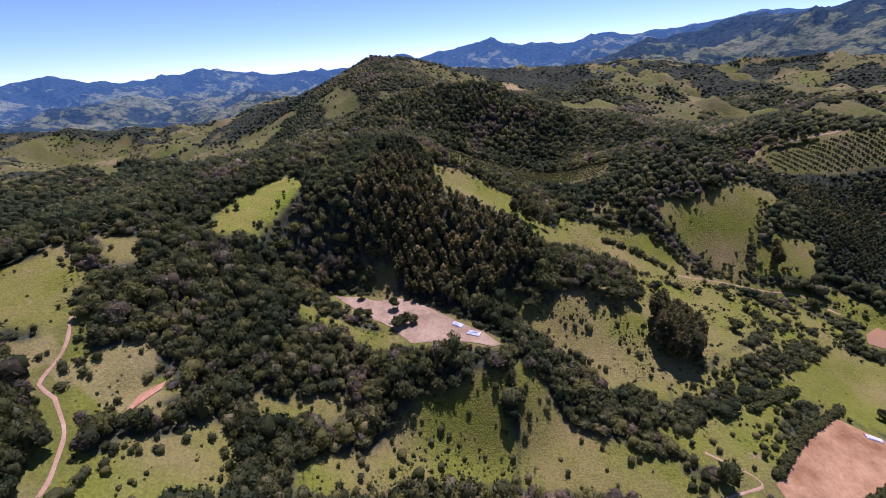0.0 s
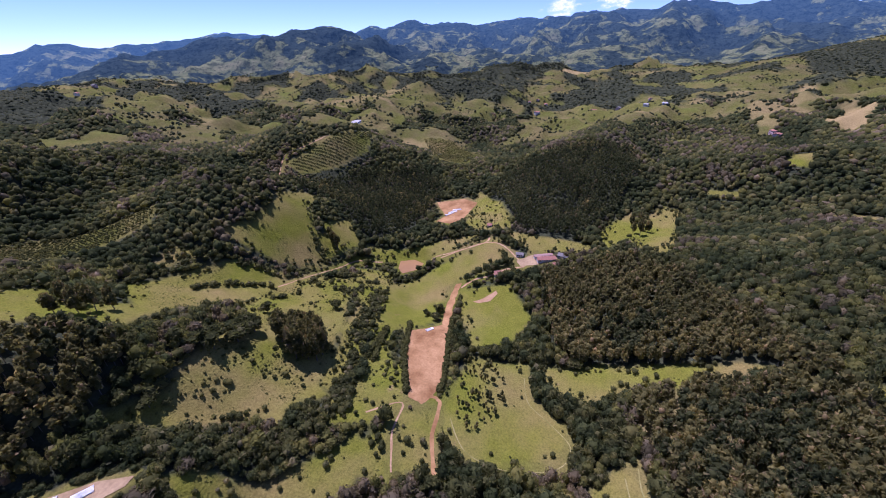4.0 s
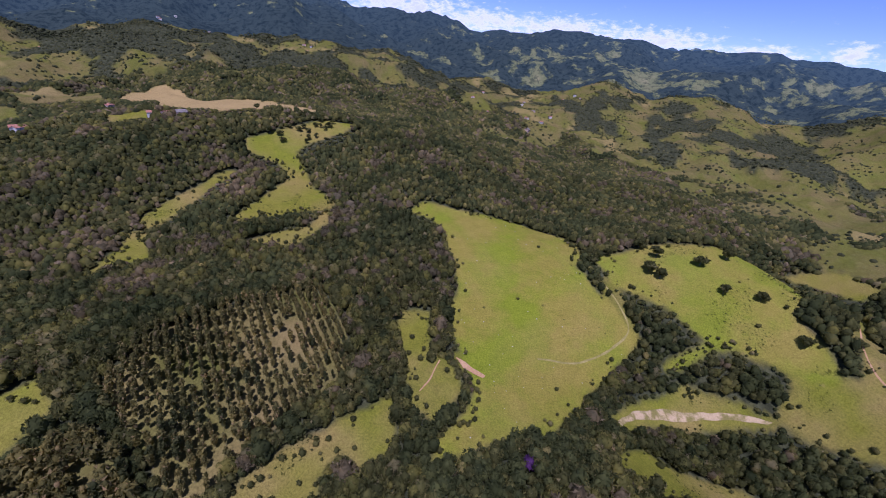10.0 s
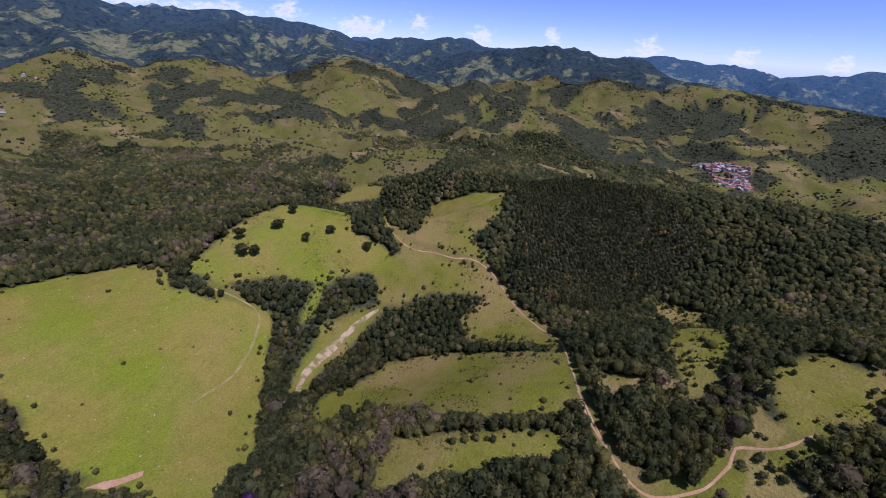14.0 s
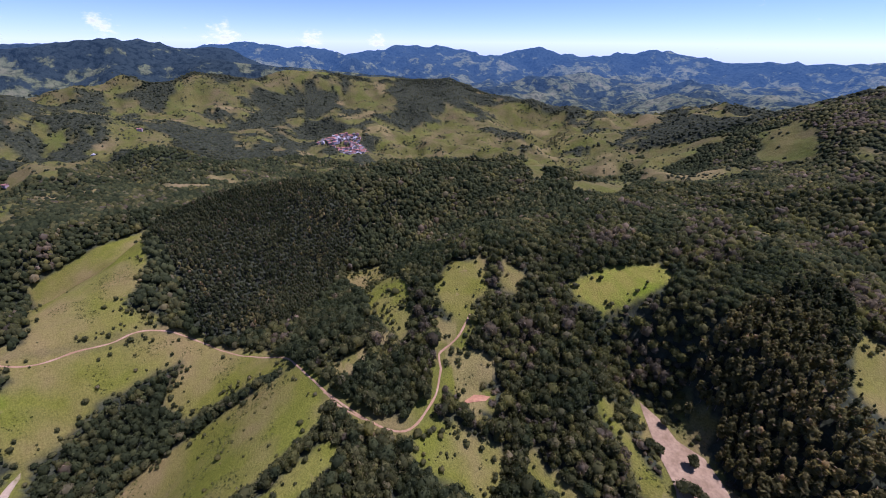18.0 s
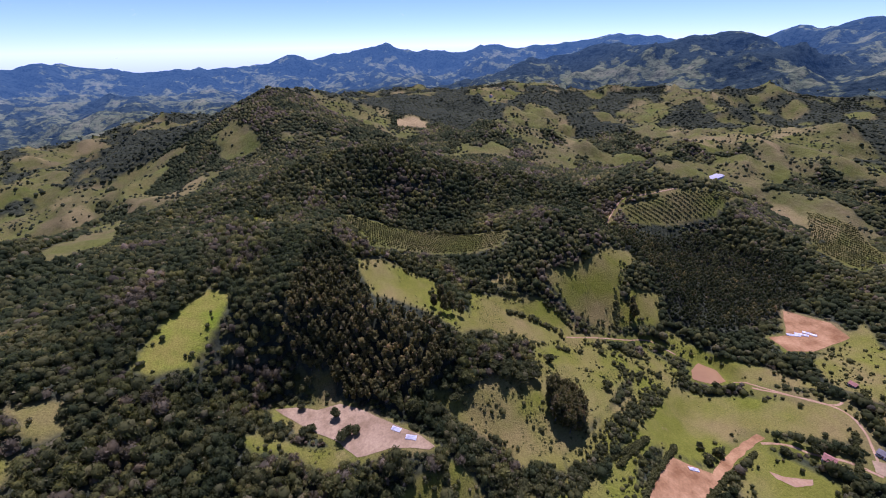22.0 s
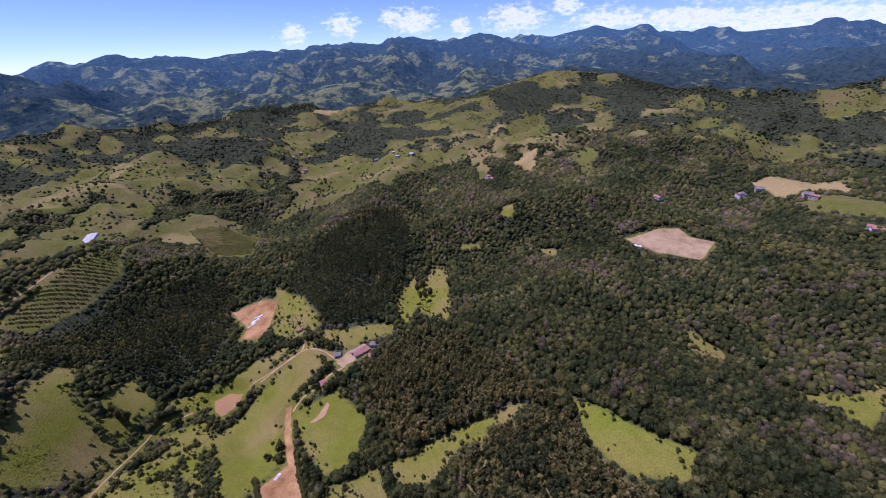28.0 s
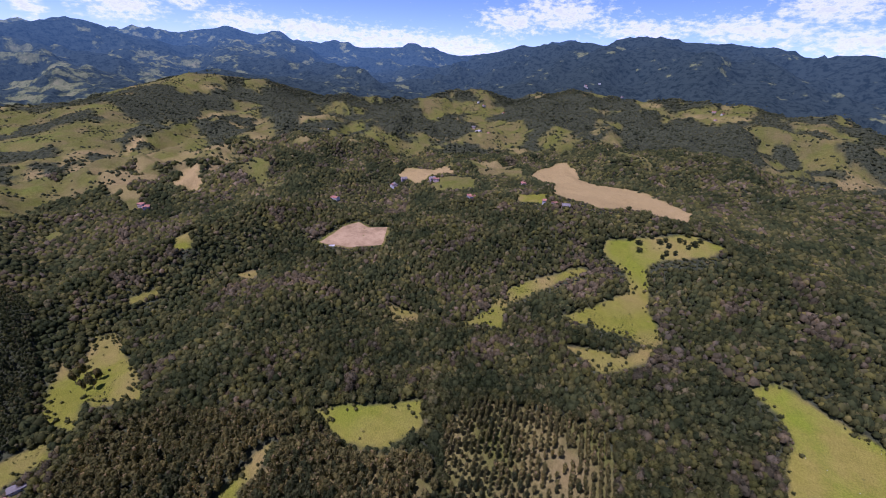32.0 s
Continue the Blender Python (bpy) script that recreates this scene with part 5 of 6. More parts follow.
for r0, r1, gap, shapes, label in ((92, 250, 3.3, NEAR_BROAD, "dense dark green native forest on the near slopes"),
                                   (250, 350, 3.9, MID_BROAD, "dense dark green native forest on the lower hills"),
                                   (350, 480, 4.0, HILL_BROAD, "dense dark green native forest on the hills"),
                                   (480, 640, 4.4, FAR_BROAD, "dark green forest on the middle hills"),
                                   (640, 1000, 4.9, DOMES, "dark green forest covering the hills beyond"),
                                   (1000, 1900, 9.0, DOMES, "dark woods on the distant hills")):
    x, y = spread(rng, r0, r1, gap)
    bx, by = behind(x, y, 8.0)
    m = clear_of_works(x, y) & (grass_share(x, y)[0] < 0.4) & ~in_any(PLANTATION.values(), x, y)
    low, edge = np.zeros(x.shape, bool), np.zeros(x.shape, bool)
    if r1 < 900:
        low = ~(clear_of_works(bx, by) & (grass_share(bx, by)[0] < 0.5) & clear_of_works(x, y, 9.0))
        sx, sy = x - 5 * math.sin(sa), y - 5 * math.cos(sa)
        edge = grass_share(sx, sy)[0] > 0.5
    x, y, low, edge = x[m], y[m], low[m], edge[m]
    big = 0.5 + 0.5 * fbm(x, y, 45, 91, 3)
    size = np.clip(np.exp(rng.normal(0, 0.36 if r1 < 300 else 0.26, len(x))), 0.5, 2.0 if r1 < 300 else 1.5) if r1 < 900 else np.ones(len(x))
    hh = rng.uniform(5.5, 9, len(x)) * (0.6 + 0.8 * big) * (0.45 + 0.55 * size) * (1.0 if r1 < 900 else 0.77 if r1 < 1200 else 0.56)
    hh = np.where(low, rng.uniform(1.2, 3.2, len(x)), np.where(edge, hh * 0.65, hh))
    ww = np.where(low, 0.7, 1.0) * gap * size * (rng.uniform(1.3, 1.8, len(x)) if r1 < 900 else rng.uniform(1.45, 2.1, len(x)) if r1 < 1200 else rng.uniform(0.7, 1.2, len(x)))
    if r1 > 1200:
        planted("far_woods", shapes, x, y, hh, ww, FAR_HAZE_LEAVES, rng, label, sink=-2.0)
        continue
    # kinds of tree grow in drifts
    kind = fbm(x, y, 30, 97, 3) + rng.normal(0, 0.22, len(x)) - 0.3 * smooth(150, 300, -x) * smooth(-350, -100, y)
    for mat, m, look_of in ((NATIVE, (kind > -0.25) & (kind < 0.22), ""), (DEEP, kind <= -0.25, ", deep green stand"), (OLIVE, (kind >= 0.22) & (kind < 0.42), ", olive crowns"), (DRAB, kind >= 0.42, ", dull brownish crowns")):
        planted("native_forest", shapes, x[m], y[m], hh[m], ww[m], mat, rng, label + look_of, sink=0.3 if r1 < 900 else 1.2)

# trees dotted over the pastures of the outer hills
x, y = spread(rng, 640, 1950, 8.5)
m = (grass_share(x, y)[0] > 0.4) & ~in_any(FALLOW.values(), x, y) & (rng.uniform(size=x.size) < 0.07 + 0.75 * smooth(0.0, 0.32, fbm(x, y, 38, 137, 4)))
x, y = x[m], y[m]
hh = rng.uniform(2.5, 5.0, len(x))
planted("pasture_trees", DOMES, x, y, hh, hh * rng.uniform(1.0, 1.8, len(x)), FAR_HAZE_LEAVES, rng, "small trees dotted over distant pastures", "trees", 0.9)
# young trees along the edges of the near woods
x, y = spread(rng, 95, 480, 3.6)
near_edge = np.zeros(x.shape, bool)
for k in range(6):
    near_edge |= grass_share(x + 9 * math.cos(k * 1.047), y + 9 * math.sin(k * 1.047))[0] < 0.3
m = near_edge & (grass_share(x, y)[0] > 0.5) & clear_of_works(x, y) & (rng.uniform(size=x.size) < 0.14 + 0.6 * smooth(0.0, 0.35, fbm(x, y, 24, 139, 3)))
x, y = x[m], y[m]
hh = rng.uniform(1.0, 4.2, len(x))
planted("edge_trees", MID_BROAD, x, y, hh, hh * rng.uniform(0.8, 1.3, len(x)), NATIVE, rng, "young trees and scrub at the edge of the woods", "trees")

for key, poly in PLANTATION.items():
    c = np.array(poly, float)
    cx, cy = c.mean(0)
    rows_wide = key == "rows_block"
    far = math.hypot(cx, cy) > 300
    gx0, gy0 = (4.7, 2.7) if rows_wide else (4.3, 4.0) if not far else (4.7, 4.3)
    a = math.atan2(cy, cx) + (0.12 if rows_wide else 0.4)
    u, v = np.meshgrid(np.arange(-220, 220, gy0), np.arange(-220, 220, gx0))
    if key == "mound_block":
        u, v = u + rng.normal(0, 2.5, u.shape), v + rng.normal(0, 2.5, v.shape)
    u, v = u.ravel() + rng.normal(0, 0.6, u.size), v.ravel() + rng.normal(0, 0.4 if rows_wide else 0.6, u.size)
    x, y = cx + u * math.cos(a) - v * math.sin(a), cy + u * math.sin(a) + v * math.cos(a)
    bx, by = behind(x, y, 13.0)
    m = (outline_distance(poly, x, y) < 0) & clear_of_works(x, y) & ((grass_share(x, y)[0] < 0.5) | (key == "mound_block")) & (rng.uniform(size=x.size) > (0.16 if rows_wide else 0.03 if key == "ridge_block" else 0.1) + (0.1 if key == "ridge_block" else 0.5) * smooth(0.2, 0.6, fbm(x, y, 26, 63, 3)))
    x, y, low = x[m], y[m], ~(clear_of_works(bx, by) & (grass_share(bx, by)[0] < 0.5))[m]
    hh = rng.uniform(7.5, 11, len(x)) if rows_wide else rng.uniform(11, 16, len(x))
    if key == "mound_block":
        hh = rng.uniform(2.5, 6.5, len(x))
    hh = np.where(low & (key != "mound_block"), hh * 0.3, hh)
    ww = hh * rng.uniform(0.8, 1.35, len(x)) * (0.85 if rows_wide else 1.0)
    dry = fbm(x, y, 60, 67, 3) + rng.normal(0, 0.2, len(x)) + {"hill_block": 0.25 + 0.012 * (262 - y), "ridge_block": -0.6, "valley_block": -0.6, "bank_block": -0.5}.get(key, 0.5)
    for m, mat, look_of in ((dry < 0, PINE, "dark green planted trees in close rows"), (dry >= 0, EUCALYPT, "eucalyptus plantation in rows with dull green crowns")):
        planted("plantation_crowns", NEAR_EUC if not far else MID_EUC, x[m], y[m], hh[m], ww[m], mat, rng, look_of)
    planted("plantation_stems", STEM, x, y, hh * 0.9, hh * 0.8, BARK, rng, "slender pale stems of the eucalyptus plantation")

# ---- trees that stand alone ----
def trunk_mesh(rng, h, r, limbs):
    """A tapered, slightly bent trunk with limbs."""
    bm = bmesh.new()

    def tube(p0, p1, r0, r1, sides=6):
        d = (p1 - p0).normalized()
        u = d.orthogonal().normalized()
        w = d.cross(u)
        rows_ = []
        for p, q in ((p0, r0), (p0.lerp(p1, 0.5) + u * q_bend, (r0 + r1) * 0.5), (p1, r1)):
            rows_.append([bm.verts.new(p + (u * math.cos(k * 6.2832 / sides) + w * math.sin(k * 6.2832 / sides)) * q) for k in range(sides)])
        for a, b in zip(rows_, rows_[1:]):
            for k in range(sides):
                bm.faces.new((a[k], a[(k + 1) % sides], b[(k + 1) % sides], b[k]))
        bm.faces.new(rows_[-1])
    q_bend = 0.03 * h
    top = Vector((rng.uniform(-0.05, 0.05) * h, rng.uniform(-0.05, 0.05) * h, h * 0.62))
    tube(Vector((0, 0, -0.6)), top, r, r * 0.5)
    for k in range(limbs):
        a = k * 6.2832 / limbs + rng.uniform(-0.4, 0.4)
        s = top * rng.uniform(0.55, 0.98)
        e = s + Vector((math.cos(a) * h * 0.26, math.sin(a) * h * 0.26, h * rng.uniform(0.12, 0.26)))
        tube(s, e, r * 0.42, r * 0.15, 5)
    return bm


def crown_object(name, rng, h, w, lumps, tuft, mat, parent, low=0.35, size=0.5):
    """A crown of uneven lumps with leaf clumps standing out of it and gaps between."""
    base, f = ico(1)
    out = []
    for k in range(lumps):
        a = k * 2.4 + rng.uniform(-0.4, 0.4)
        d = 0.0 if k == 0 else w * rng.uniform(0.2, 0.34)
        z = h * (0.72 if k == 0 else rng.uniform(low + 0.1, 0.86))
        s = np.array([w * 0.3, w * 0.3, h * 0.24]) * rng.uniform(0.75, 1.15)
        c = np.array([d * math.cos(a), d * math.sin(a), z])
        out.append((lumpy(base, rng, 0.55) * s + c, f))
        out.append(tufts(rng, tuft, size, c, s * 1.05))
    v, f = joined(out)
    return mesh_object(name, v, f, mat, parent)


def broad_tree(rng, x, y, h, w, mat, label, lumps=6, group="trees scattered over the pastures"):
    t = holder("tree", x, y)
    part("trunk", trunk_mesh(rng, h, 0.035 * h, 4), BARK, t)
    crown_object("crown", rng, h, w, lumps, 60, mat, t)
    return tagged(t, label, "tree", group)


def tall_tree(rng, x, y, h, w, label, group):
    t = holder("eucalyptus_tree", x, y)
    part("trunk", trunk_mesh(rng, h, 0.018 * h, 3), BARK, t)
    crown_object("crown", rng, h, w, 8, 50, EUCALYPT, t, 0.2, 0.6)
    return tagged(t, label, "tree", group)


def bush(rng, x, y, h, w, label, group):
    t = holder("bush", x, y, 0, 0.1)
    base, f = ico(2)
    out = []
    for k in range(3):
        a = k * 2.1 + rng.uniform(0, 1)
        c = np.array([w * 0.18 * math.cos(a), w * 0.18 * math.sin(a), h * 0.45])
        out.append((lumpy(base, rng, 0.6) * np.array([w * 0.33, w * 0.33, h * 0.45]) + c, f))
        out.append(tufts(rng, 16, 0.18 * h, c, np.array([w * 0.36, w * 0.36, h * 0.48])))
    v, f = joined(out)
    mesh_object("foliage", v, f, BUSH, t)
    return tagged(t, label, "bush", group)


def repeat(proto, x, y, turn, scale):
    z = float(height([x], [y])[0])
    return copy_thing(proto, pose(x, y, z, 0, 0, turn) @ Matrix.Scale(scale, 4))


PURPLE = leaf_material("purple_blossom", (0.12, 0.05, 0.17), (0.22, 0.10, 0.30))
rng = np.random.default_rng(12)
round_trees = []
for k, (x, y) in enumerate(PLACES["pasture_trees"]):
    if k < 4:
        round_trees.append(broad_tree(rng, x, y, rng.uniform(8, 10), rng.uniform(8, 10), NATIVE, "broad dark green tree standing in open pasture"))
    else:
        repeat(round_trees[k % 4], x, y, rng.uniform(0, 360), rng.uniform(0.7, 1.15))
for k, (x, y) in enumerate(PLACES["hook_trees"] + PLACES["field_trees"] + PLACES["valley_trees"] + PLACES["pad_trees"]):
    repeat(round_trees[k % 4], x, y, rng.uniform(0, 360), rng.uniform(0.55, 0.85))
broad_tree(rng, *PLACES["purple_tree"][0], 7, 6, PURPLE, "purple-flowering tree at the forest edge", 4, "flowering trees")
tall = []
gx0, gy0 = PLACES["grove"][0]
for k in range(30):
    a, d = k * 2.4, 2.9 * math.sqrt(k)
    x, y = gx0 + d * math.cos(a) * 0.75, gy0 + d * math.sin(a)
    if k < 3:
        tall.append(tall_tree(rng, x, y, rng.uniform(19, 22), 7.5, "tall dark eucalyptus tree in a lone valley grove", "grove of tall eucalyptus"))
    else:
        repeat(tall[k % 3], x, y, rng.uniform(0, 360), rng.uniform(0.85, 1.1))
for k, (x, y) in enumerate(PLACES["tall_trees"] + PLACES["meadow_trees"]):
    repeat(tall[k % 3], x, y, rng.uniform(0, 360), rng.uniform(0.6, 0.85))
for k, (x, y) in enumerate(PLACES["bank_trees"]):
    repeat(round_trees[k % 4], x, y, rng.uniform(0, 360), rng.uniform(0.9, 1.25))

# ---- hedges: rows of bushes ----
hedge_bushes = []
for line in HEDGES.values():
    for (ax, ay), (bx, by) in zip(line, line[1:]):
        n = max(1, int(math.hypot(bx - ax, by - ay) / 2.3))
        for k in range(n):
            x, y = ax + (bx - ax) * k / n + rng.uniform(-0.5, 0.5), ay + (by - ay) * k / n + rng.uniform(-0.5, 0.5)
            if len(hedge_bushes) < 3:
                hedge_bushes.append(bush(rng, x, y, 2.6, 3.6, "dark green bush in a field hedge", "hedge bushes"))
            else:
                repeat(hedge_bushes[int(rng.integers(3))], x, y, rng.uniform(0, 360), rng.uniform(0.8, 1.35))

# ---- shrubs and young trees scattered over the grass ----
x, y = spread(rng, 90, 520, 2.8)
g = grass_share(x, y)[0]
density = 0.018 + 0.1 * np.clip(fbm(x, y, 55, 131, 3) - 0.05, 0, 1)
for key in SHRUBBY:
    density = np.where(outline_distance(GRASS[key], x, y) < 0, 0.06 + 0.75 * smooth(-0.05, 0.4, fbm(x, y, 17, 133, 3)), density)
for key in OPEN:
    density = np.where(outline_distance(GRASS[key], x, y) < -4, density * 0.25, density)
m = (g > 0.6) & clear_of_works(x, y) & (rng.uniform(size=x.size) < density)
x, y = x[m], y[m]
hh = rng.uniform(0.35, 1.2, len(x)) * (1 + 2.4 * rng.uniform(size=len(x)) ** 6)
SHRUBS = [broadleaf(rng, 1, 2, 8) for _ in range(4)]
planted("shrubs", SHRUBS, x, y, hh, hh * rng.uniform(1.0, 2.2, len(x)), BUSH, rng, "small dark shrubs dotted over the pastures", "shrubs", 0.1)
x, y = spread(rng, 90, 420, 2.2)
m = (grass_share(x, y)[0] > 0.5) & clear_of_works(x, y) & (fbm(x, y, 20, 151, 3) > 0.2) & ~in_any([GRASS[k] for k in OPEN], x, y)
x, y = x[m], y[m]
hh = rng.uniform(0.25, 0.6, len(x))
planted("grass_tufts", [tufts(rng, 5, 0.4, np.array([0, 0, 0.3]), np.array([0.6, 0.6, 0.4])) for _ in range(4)], x, y, hh, hh * 1.6,
        leaf_material("tall_grass", (0.07, 0.085, 0.02), (0.16, 0.16, 0.05)), rng, "rank tufts of taller grass in the pastures", "grass", 0.05)
# scrub along creeks and gullies
bx, by = [], []
for width, line in BANDS.values():
    for (ax, ay), (cx, cy) in zip(line, line[1:]):
        n = int(math.hypot(cx - ax, cy - ay) * width / 4.5)
        t = rng.uniform(size=n)
        bx.append(ax + (cx - ax) * t + rng.normal(0, width * 0.4, n))
        by.append(ay + (cy - ay) * t + rng.normal(0, width * 0.4, n))
x, y = np.concatenate(bx), np.concatenate(by)
m = clear_of_works(x, y)
x, y = x[m], y[m]
hh = rng.uniform(1.0, 4.5, len(x))
planted("creek_scrub", MID_BROAD, x, y, hh, hh * rng.uniform(0.9, 1.5, len(x)), NATIVE, rng, "tangled dark scrub along creeks and gullies", "scrub", 0.15)
# pale stones on the big pasture
x, y = spread(rng, 120, 420, 9.0)
m = (outline_distance(GRASS["big_pasture"], x, y) < -3) & (rng.uniform(size=x.size) < 0.16)
x, y = x[m], y[m]
hh = rng.uniform(0.25, 0.6, len(x))
STONE = surface("stone", (0.32, 0.3, 0.27), (0.5, 0.47, 0.43), 0.8)
planted("stones", [(lumpy(ico(1)[0], rng, 0.5) * 0.6, ico(1)[1]) for _ in range(3)], x, y, hh, hh * 1.4, STONE, rng, "pale stones lying in the big pasture", "stones", 0.0)

# ---- crop rows ----
for key, poly in CROPS.items():
    c = np.array(poly, float)
    cx, cy = c.mean(0)
    a = math.atan2(cy, cx) + 1.2
    u, v = np.meshgrid(np.arange(-160, 160, 2.6), np.arange(-160, 160, 5.0))
    u, v = u.ravel() + rng.normal(0, 0.3, u.size), v.ravel() + rng.normal(0, 0.25, u.size)
    x, y = cx + u * math.cos(a) - v * math.sin(a), cy + u * math.sin(a) + v * math.cos(a)
    m = outline_distance(poly, x, y) < 0
    x, y = x[m], y[m]
    hh = rng.uniform(1.6, 2.4, len(x))
    planted("crop_rows", SHRUBS, x, y, hh, hh * 1.2, BUSH, rng, "green bushes planted in long rows on a slope", "crop", 0.1)


# ---- houses and sheds ----
def box(bm, x0, x1, y0, y1, z0, z1):
    v = [bm.verts.new(p) for p in ((x0, y0, z0), (x1, y0, z0), (x1, y1, z0), (x0, y1, z0), (x0, y0, z1), (x1, y0, z1), (x1, y1, z1), (x0, y1, z1))]
    for q in ((0, 3, 2, 1), (4, 5, 6, 7), (0, 1, 5, 4), (1, 2, 6, 5), (2, 3, 7, 6), (3, 0, 4, 7)):
        bm.faces.new([v[k] for k in q])


GLASS = material("window_glass", 0.15, 0.5)[0]
GLASS.node_tree.nodes["Principled BSDF"].inputs["Base Color"].default_value = (0.03, 0.04, 0.05, 1)
WOOD = surface("painted_wood", (0.16, 0.09, 0.05), (0.26, 0.16, 0.1), 1.2)
GREY_ROOF = surface("grey_sheet_roof", (0.16, 0.14, 0.12), (0.25, 0.225, 0.195), 0.3, 0.9)
PALE_ROOF = surface("pale_sheet_roof", (0.4, 0.37, 0.33), (0.52, 0.49, 0.44), 0.3, 0.9)
DUSTY_ROOF = surface("dusty_roof", (0.34, 0.2, 0.15), (0.44, 0.28, 0.22), 0.3)


def gabled(name, x, y, turn, length, width, eave, ridge, roof_mat, wall_mat, label, category="house", group="", windows=3, z=None):
    """A house: walls with gables, two roof slabs with eaves, a door and windows with frames and panes."""
    t = holder(name, x, y, turn, 0.3, z)
    hl, hw = length / 2, width / 2
    bm = bmesh.new()
    v = [bm.verts.new(p) for p in ((-hl, -hw, -1.5), (hl, -hw, -1.5), (hl, hw, -1.5), (-hl, hw, -1.5), (-hl, -hw, eave), (hl, -hw, eave),
                                   (hl, hw, eave), (-hl, hw, eave), (-hl, 0, ridge - 0.15), (hl, 0, ridge - 0.15))]
    for q in ((0, 1, 5, 4), (1, 2, 6, 9, 5), (2, 3, 7, 6), (3, 0, 4, 8, 7)):
        bm.faces.new([v[k] for k in q])
    part("wall", bm, wall_mat, t)
    for side in (-1, 1):
        bm = bmesh.new()
        o = 0.5
        slope = (ridge - eave) / hw
        ye, ze = side * (hw + o), eave - o * slope
        low = [bm.verts.new(p) for p in ((-hl - o, 0, ridge), (hl + o, 0, ridge), (hl + o, ye, ze), (-hl - o, ye, ze))]
        top = [bm.verts.new(w.co + Vector((0, 0, 0.14))) for w in low]
        bm.faces.new(low)
        bm.faces.new(top[::-1])
        for k in range(4):
            bm.faces.new((low[k], low[(k + 1) % 4], top[(k + 1) % 4], top[k]))
        bmesh.ops.recalc_face_normals(bm, faces=bm.faces)
        part("roof_slab", bm, roof_mat, t)
    bm = bmesh.new()
    box(bm, -0.45, 0.45, -hw - 0.06, -hw + 0.02, 0.0, 2.05)
    part("door", bm, WOOD, t)
    for side in (-1, 1):
        for k in range(windows):
            wx = -hl + length * (k + 0.5) / windows
            if side < 0 and abs(wx) < 1.1:
                continue
            bm = bmesh.new()
            box(bm, wx - 0.6, wx + 0.6, side * hw - 0.05, side * hw + 0.05, 1.0, 2.1)
            frame_ob = part("window", bm, WOOD, t)
            bm = bmesh.new()
            box(bm, wx - 0.5, wx + 0.5, side * (hw + 0.06) - 0.01, side * (hw + 0.06) + 0.01, 1.1, 2.0)
            part("pane", bm, GLASS, frame_ob)
    return tagged(t, label, category, group)


def low_shed(x, y, turn, length, width, label, group):
    """A long low shelter: arched white sheet over posts, open at the ends."""
    ca, sa_ = math.cos(radians(turn)), math.sin(radians(turn))
    ends = height(x + ca * length / 2 * np.array([1, -1]), y + sa_ * length / 2 * np.array([1, -1]))
    sides = height(x - sa_ * width / 2 * np.array([1, -1]), y + ca * width / 2 * np.array([1, -1]))
    along = Vector((ca, sa_, (ends[0] - ends[1]) / length)).normalized()
    across = Vector((-sa_, ca, (sides[0] - sides[1]) / width))
    up_axis = along.cross(across).normalized()
    across = up_axis.cross(along)
    t = holder("white_shelter", x, y, turn)
    t.matrix_basis = Matrix.Translation((x, y, float(max(ends.mean(), sides.mean())) + 0.35)) @ Matrix((along, across, up_axis)).transposed().to_4x4()
    bm = bmesh.new()
    rows_ = []
    for k in range(9):
        a = math.pi * k / 8
        rows_.append([bm.verts.new((u, -math.cos(a) * width / 2, 0.42 + math.sin(a) * 0.2)) for u in np.linspace(-length / 2, length / 2, 5)])
    for a, b in zip(rows_, rows_[1:]):
        for k in range(4):
            bm.faces.new((a[k], a[k + 1], b[k + 1], b[k]))
    bmesh.ops.solidify(bm, geom=bm.faces[:], thickness=0.06)
    part("cover", bm, WHITE, t)
    for side in (-1, 1):
        bm = bmesh.new()
        box(bm, -length / 2, length / 2, side * width / 2 - 0.05, side * width / 2 + 0.05, -0.6, 0.43)
        part("side_sheet", bm, WHITE, t)
        for u in np.linspace(-length / 2 + 0.1, length / 2 - 0.1, 3):
            bm = bmesh.new()
            box(bm, u - 0.06, u + 0.06, side * (width / 2 - 0.16) - 0.05, side * (width / 2 - 0.16) + 0.05, -0.7, 0.35)
            part("post", bm, WOOD, t)
    return tagged(t, label, "shelter", group)


for (x, y), turn, length, width in SHELTERS:
    low_shed(x, y, turn, 0.8 * length, 0.72 * width, "long low white-covered shelter on bare levelled earth", "white shelters")
for (x, y), turn, length, width, eave, ridge, roof, label in FARM:
    gabled("farm_building", x, y, turn, length, width, eave, ridge, {"tile": TILE, "grey": GREY_ROOF, "pale": PALE_ROOF, "dusty": DUSTY_ROOF}[roof], WALL, label, "farm building", "farm buildings", max(2, int(length / 4)))

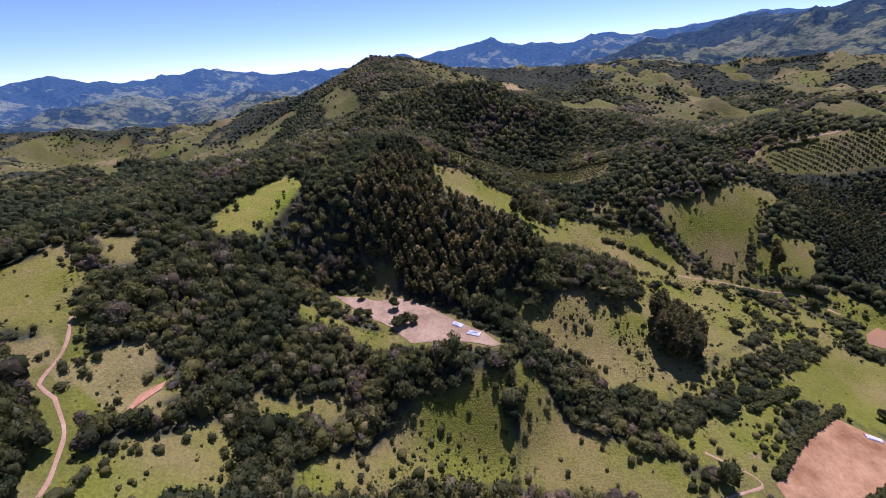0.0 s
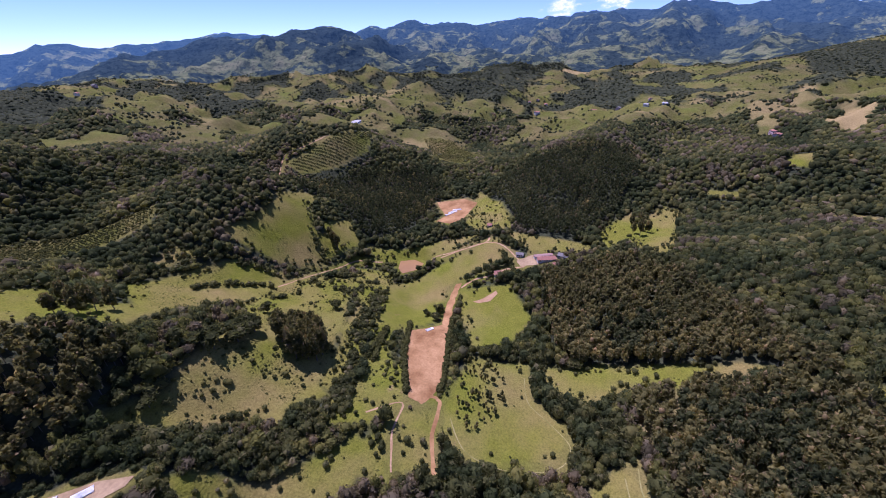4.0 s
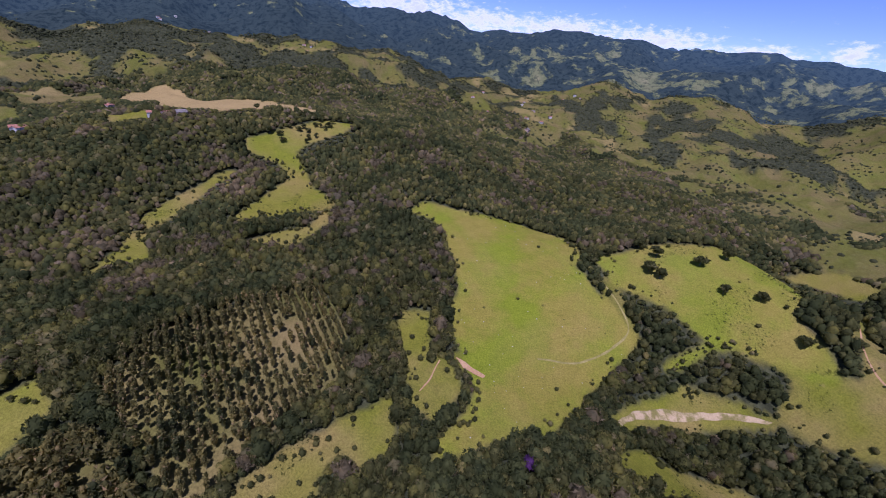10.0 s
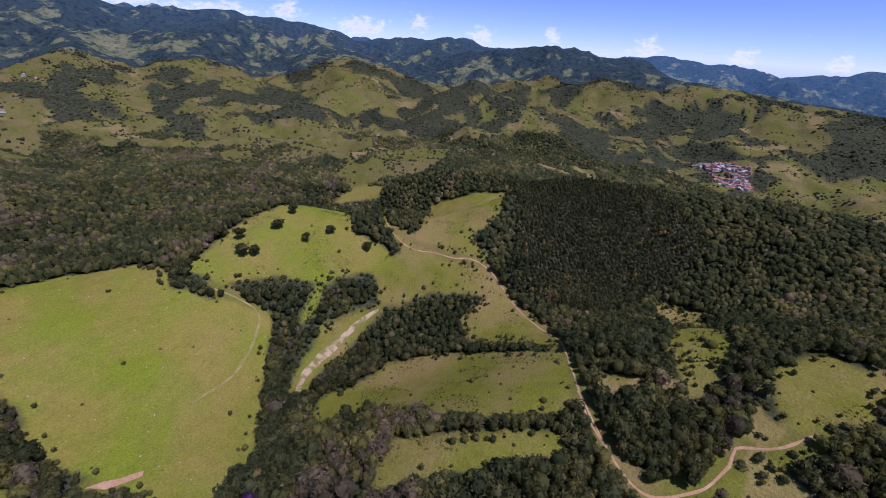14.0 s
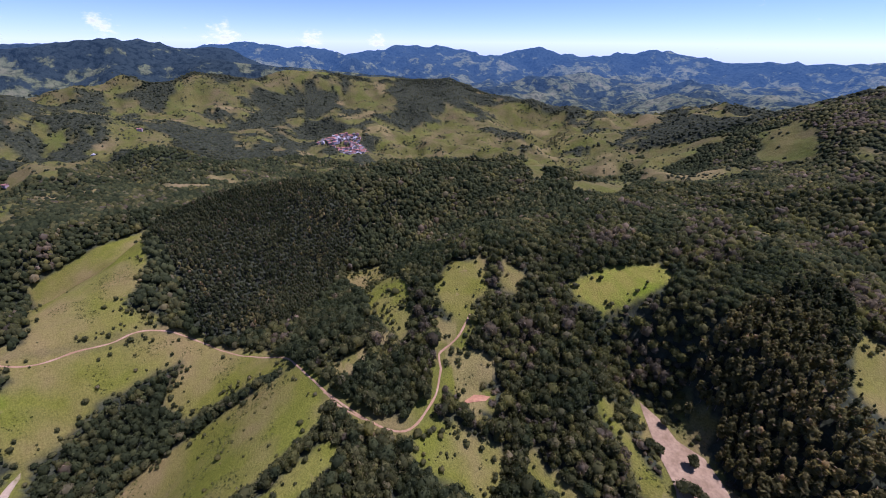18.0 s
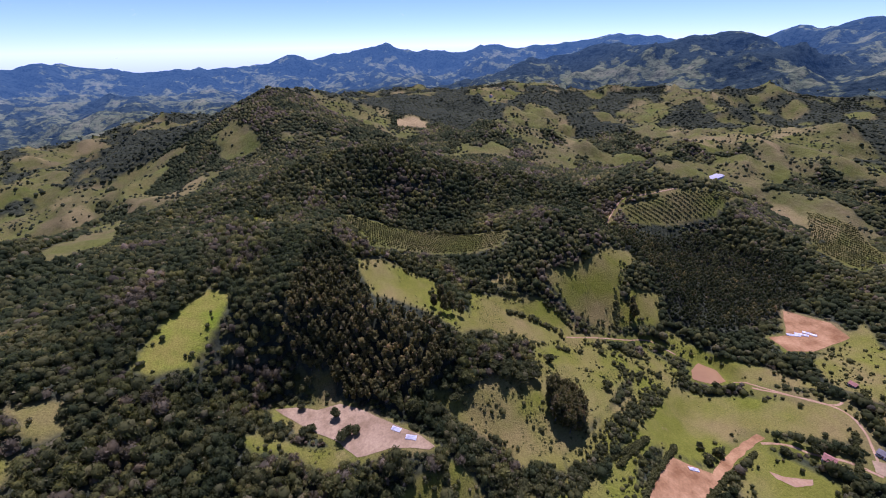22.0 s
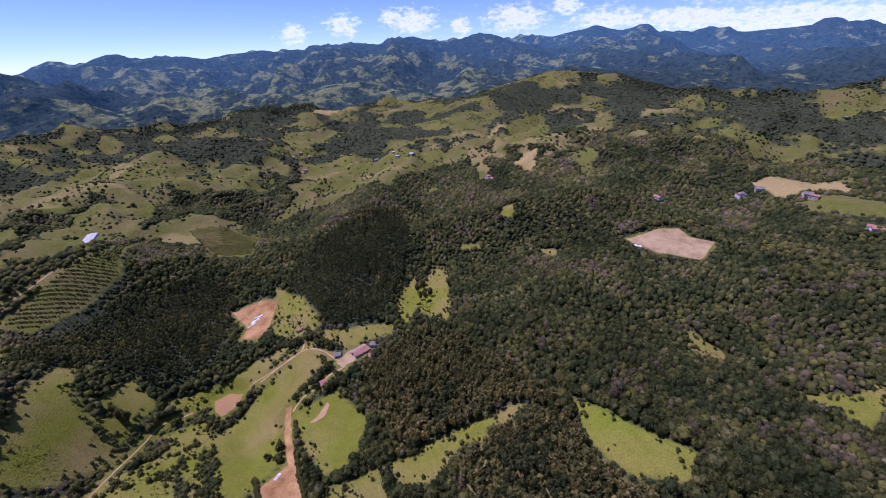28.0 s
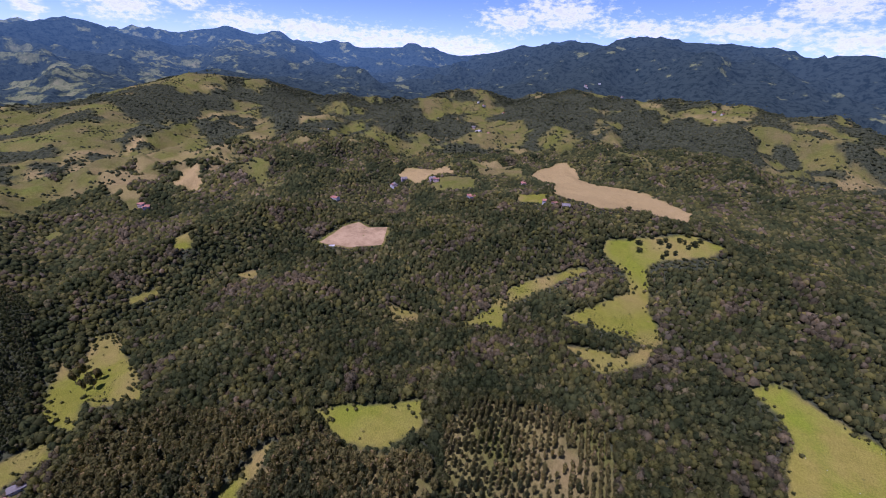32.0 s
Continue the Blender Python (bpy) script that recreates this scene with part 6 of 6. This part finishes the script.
# ---- the small town in the valley, and farmhouses on the hills ----
PINK = surface("pink_plaster", (0.5, 0.36, 0.3), (0.66, 0.5, 0.43), 0.4)
protos = []
c = np.array(TOWN, float)
spots = []
while len(spots) < 170:
    x, y = rng.uniform(c[:, 0].min(), c[:, 0].max()), rng.uniform(c[:, 1].min(), c[:, 1].max())
    if outline_distance(TOWN, np.array([x]), np.array([y]))[0] < 0 and all(math.hypot(x - a, y - b) > 8.5 for a, b in spots):
        spots.append((x, y))
for k, (x, y) in enumerate(spots):
    if k < 5:
        protos.append(gabled("town_house", x, y, rng.uniform(0, 360), rng.uniform(9, 13), rng.uniform(7, 9), rng.uniform(3.0, 5.5), rng.uniform(5.5, 7.5),
                             (TILE, TILE, PALE_ROOF, TILE, GREY_ROOF)[k], (WALL, PINK, WALL, WALL, PINK)[k],
                             ("small town house with red tiled roof", "pink town house with red tiled roof", "town house with pale sheet roof",
                              "white town house with red tiled roof", "pink town house with grey sheet roof")[k], "house", "houses of the valley town", 2))
    else:
        repeat(protos[k % 5], x, y, rng.uniform(0, 360), rng.uniform(0.9, 1.2))
for x, y in PLACES["farmhouses"]:
    repeat(protos[int(rng.integers(5))], x, y, rng.uniform(0, 360), 1.1)
scattered = 0
while scattered < 60:
    a, r = rng.uniform(0, 2 * math.pi), rng.uniform(900, 2200)
    x, y = r * math.cos(a), r * math.sin(a)
    if grass_share([x], [y])[0][0] > 0.5 and float(fbm(np.array([x]), np.array([y]), 500, 171, 2)[0]) > 0.1:
        repeat(protos[scattered % 5], x, y, rng.uniform(0, 360), rng.uniform(0.8, 1.2))
        scattered += 1

# ---- broken cloud low over the ranges, all round the horizon ----
around, up = np.meshgrid(np.radians(np.arange(0, 360, 0.75)), np.radians(np.arange(-2, 13, 0.5)))
CLOUD_FAR = 4650.0
dense = np.zeros(around.shape)
for bearing, el, width, tall in CLOUDS:
    side = (np.degrees(around) - bearing + 180) % 360 - 180
    wide, high = width / 90.0, 0.55 + tall / 90.0
    dense = np.maximum(dense, np.exp(-(side / wide) ** 2 * 0.5 - ((np.degrees(up) - el + 1.2) / high) ** 2 * 0.5))
n_up, n_round = around.shape
i, j = np.meshgrid(np.arange(n_up - 1), np.arange(n_round), indexing="ij")
a, b = i * n_round + j, i * n_round + (j + 1) % n_round
bank = mesh_object("backdrop_clouds", np.stack([-CLOUD_FAR * np.sin(around), CLOUD_FAR * np.cos(around), 255 + CLOUD_FAR * np.tan(up)], -1).reshape(-1, 3),
                   np.stack([a, b, b + n_round, a + n_round], -1).reshape(-1, 4), CLOUD, smooth_faces=True)
haze = bank.data.color_attributes.new("cloudiness", "FLOAT_COLOR", "POINT")
haze.data.foreach_set("color", np.repeat(dense.ravel()[:, None], 4, 1).astype(np.float32).ravel())
tagged(bank, "broken white fair-weather clouds low over the mountains", "clouds", kind="structure")
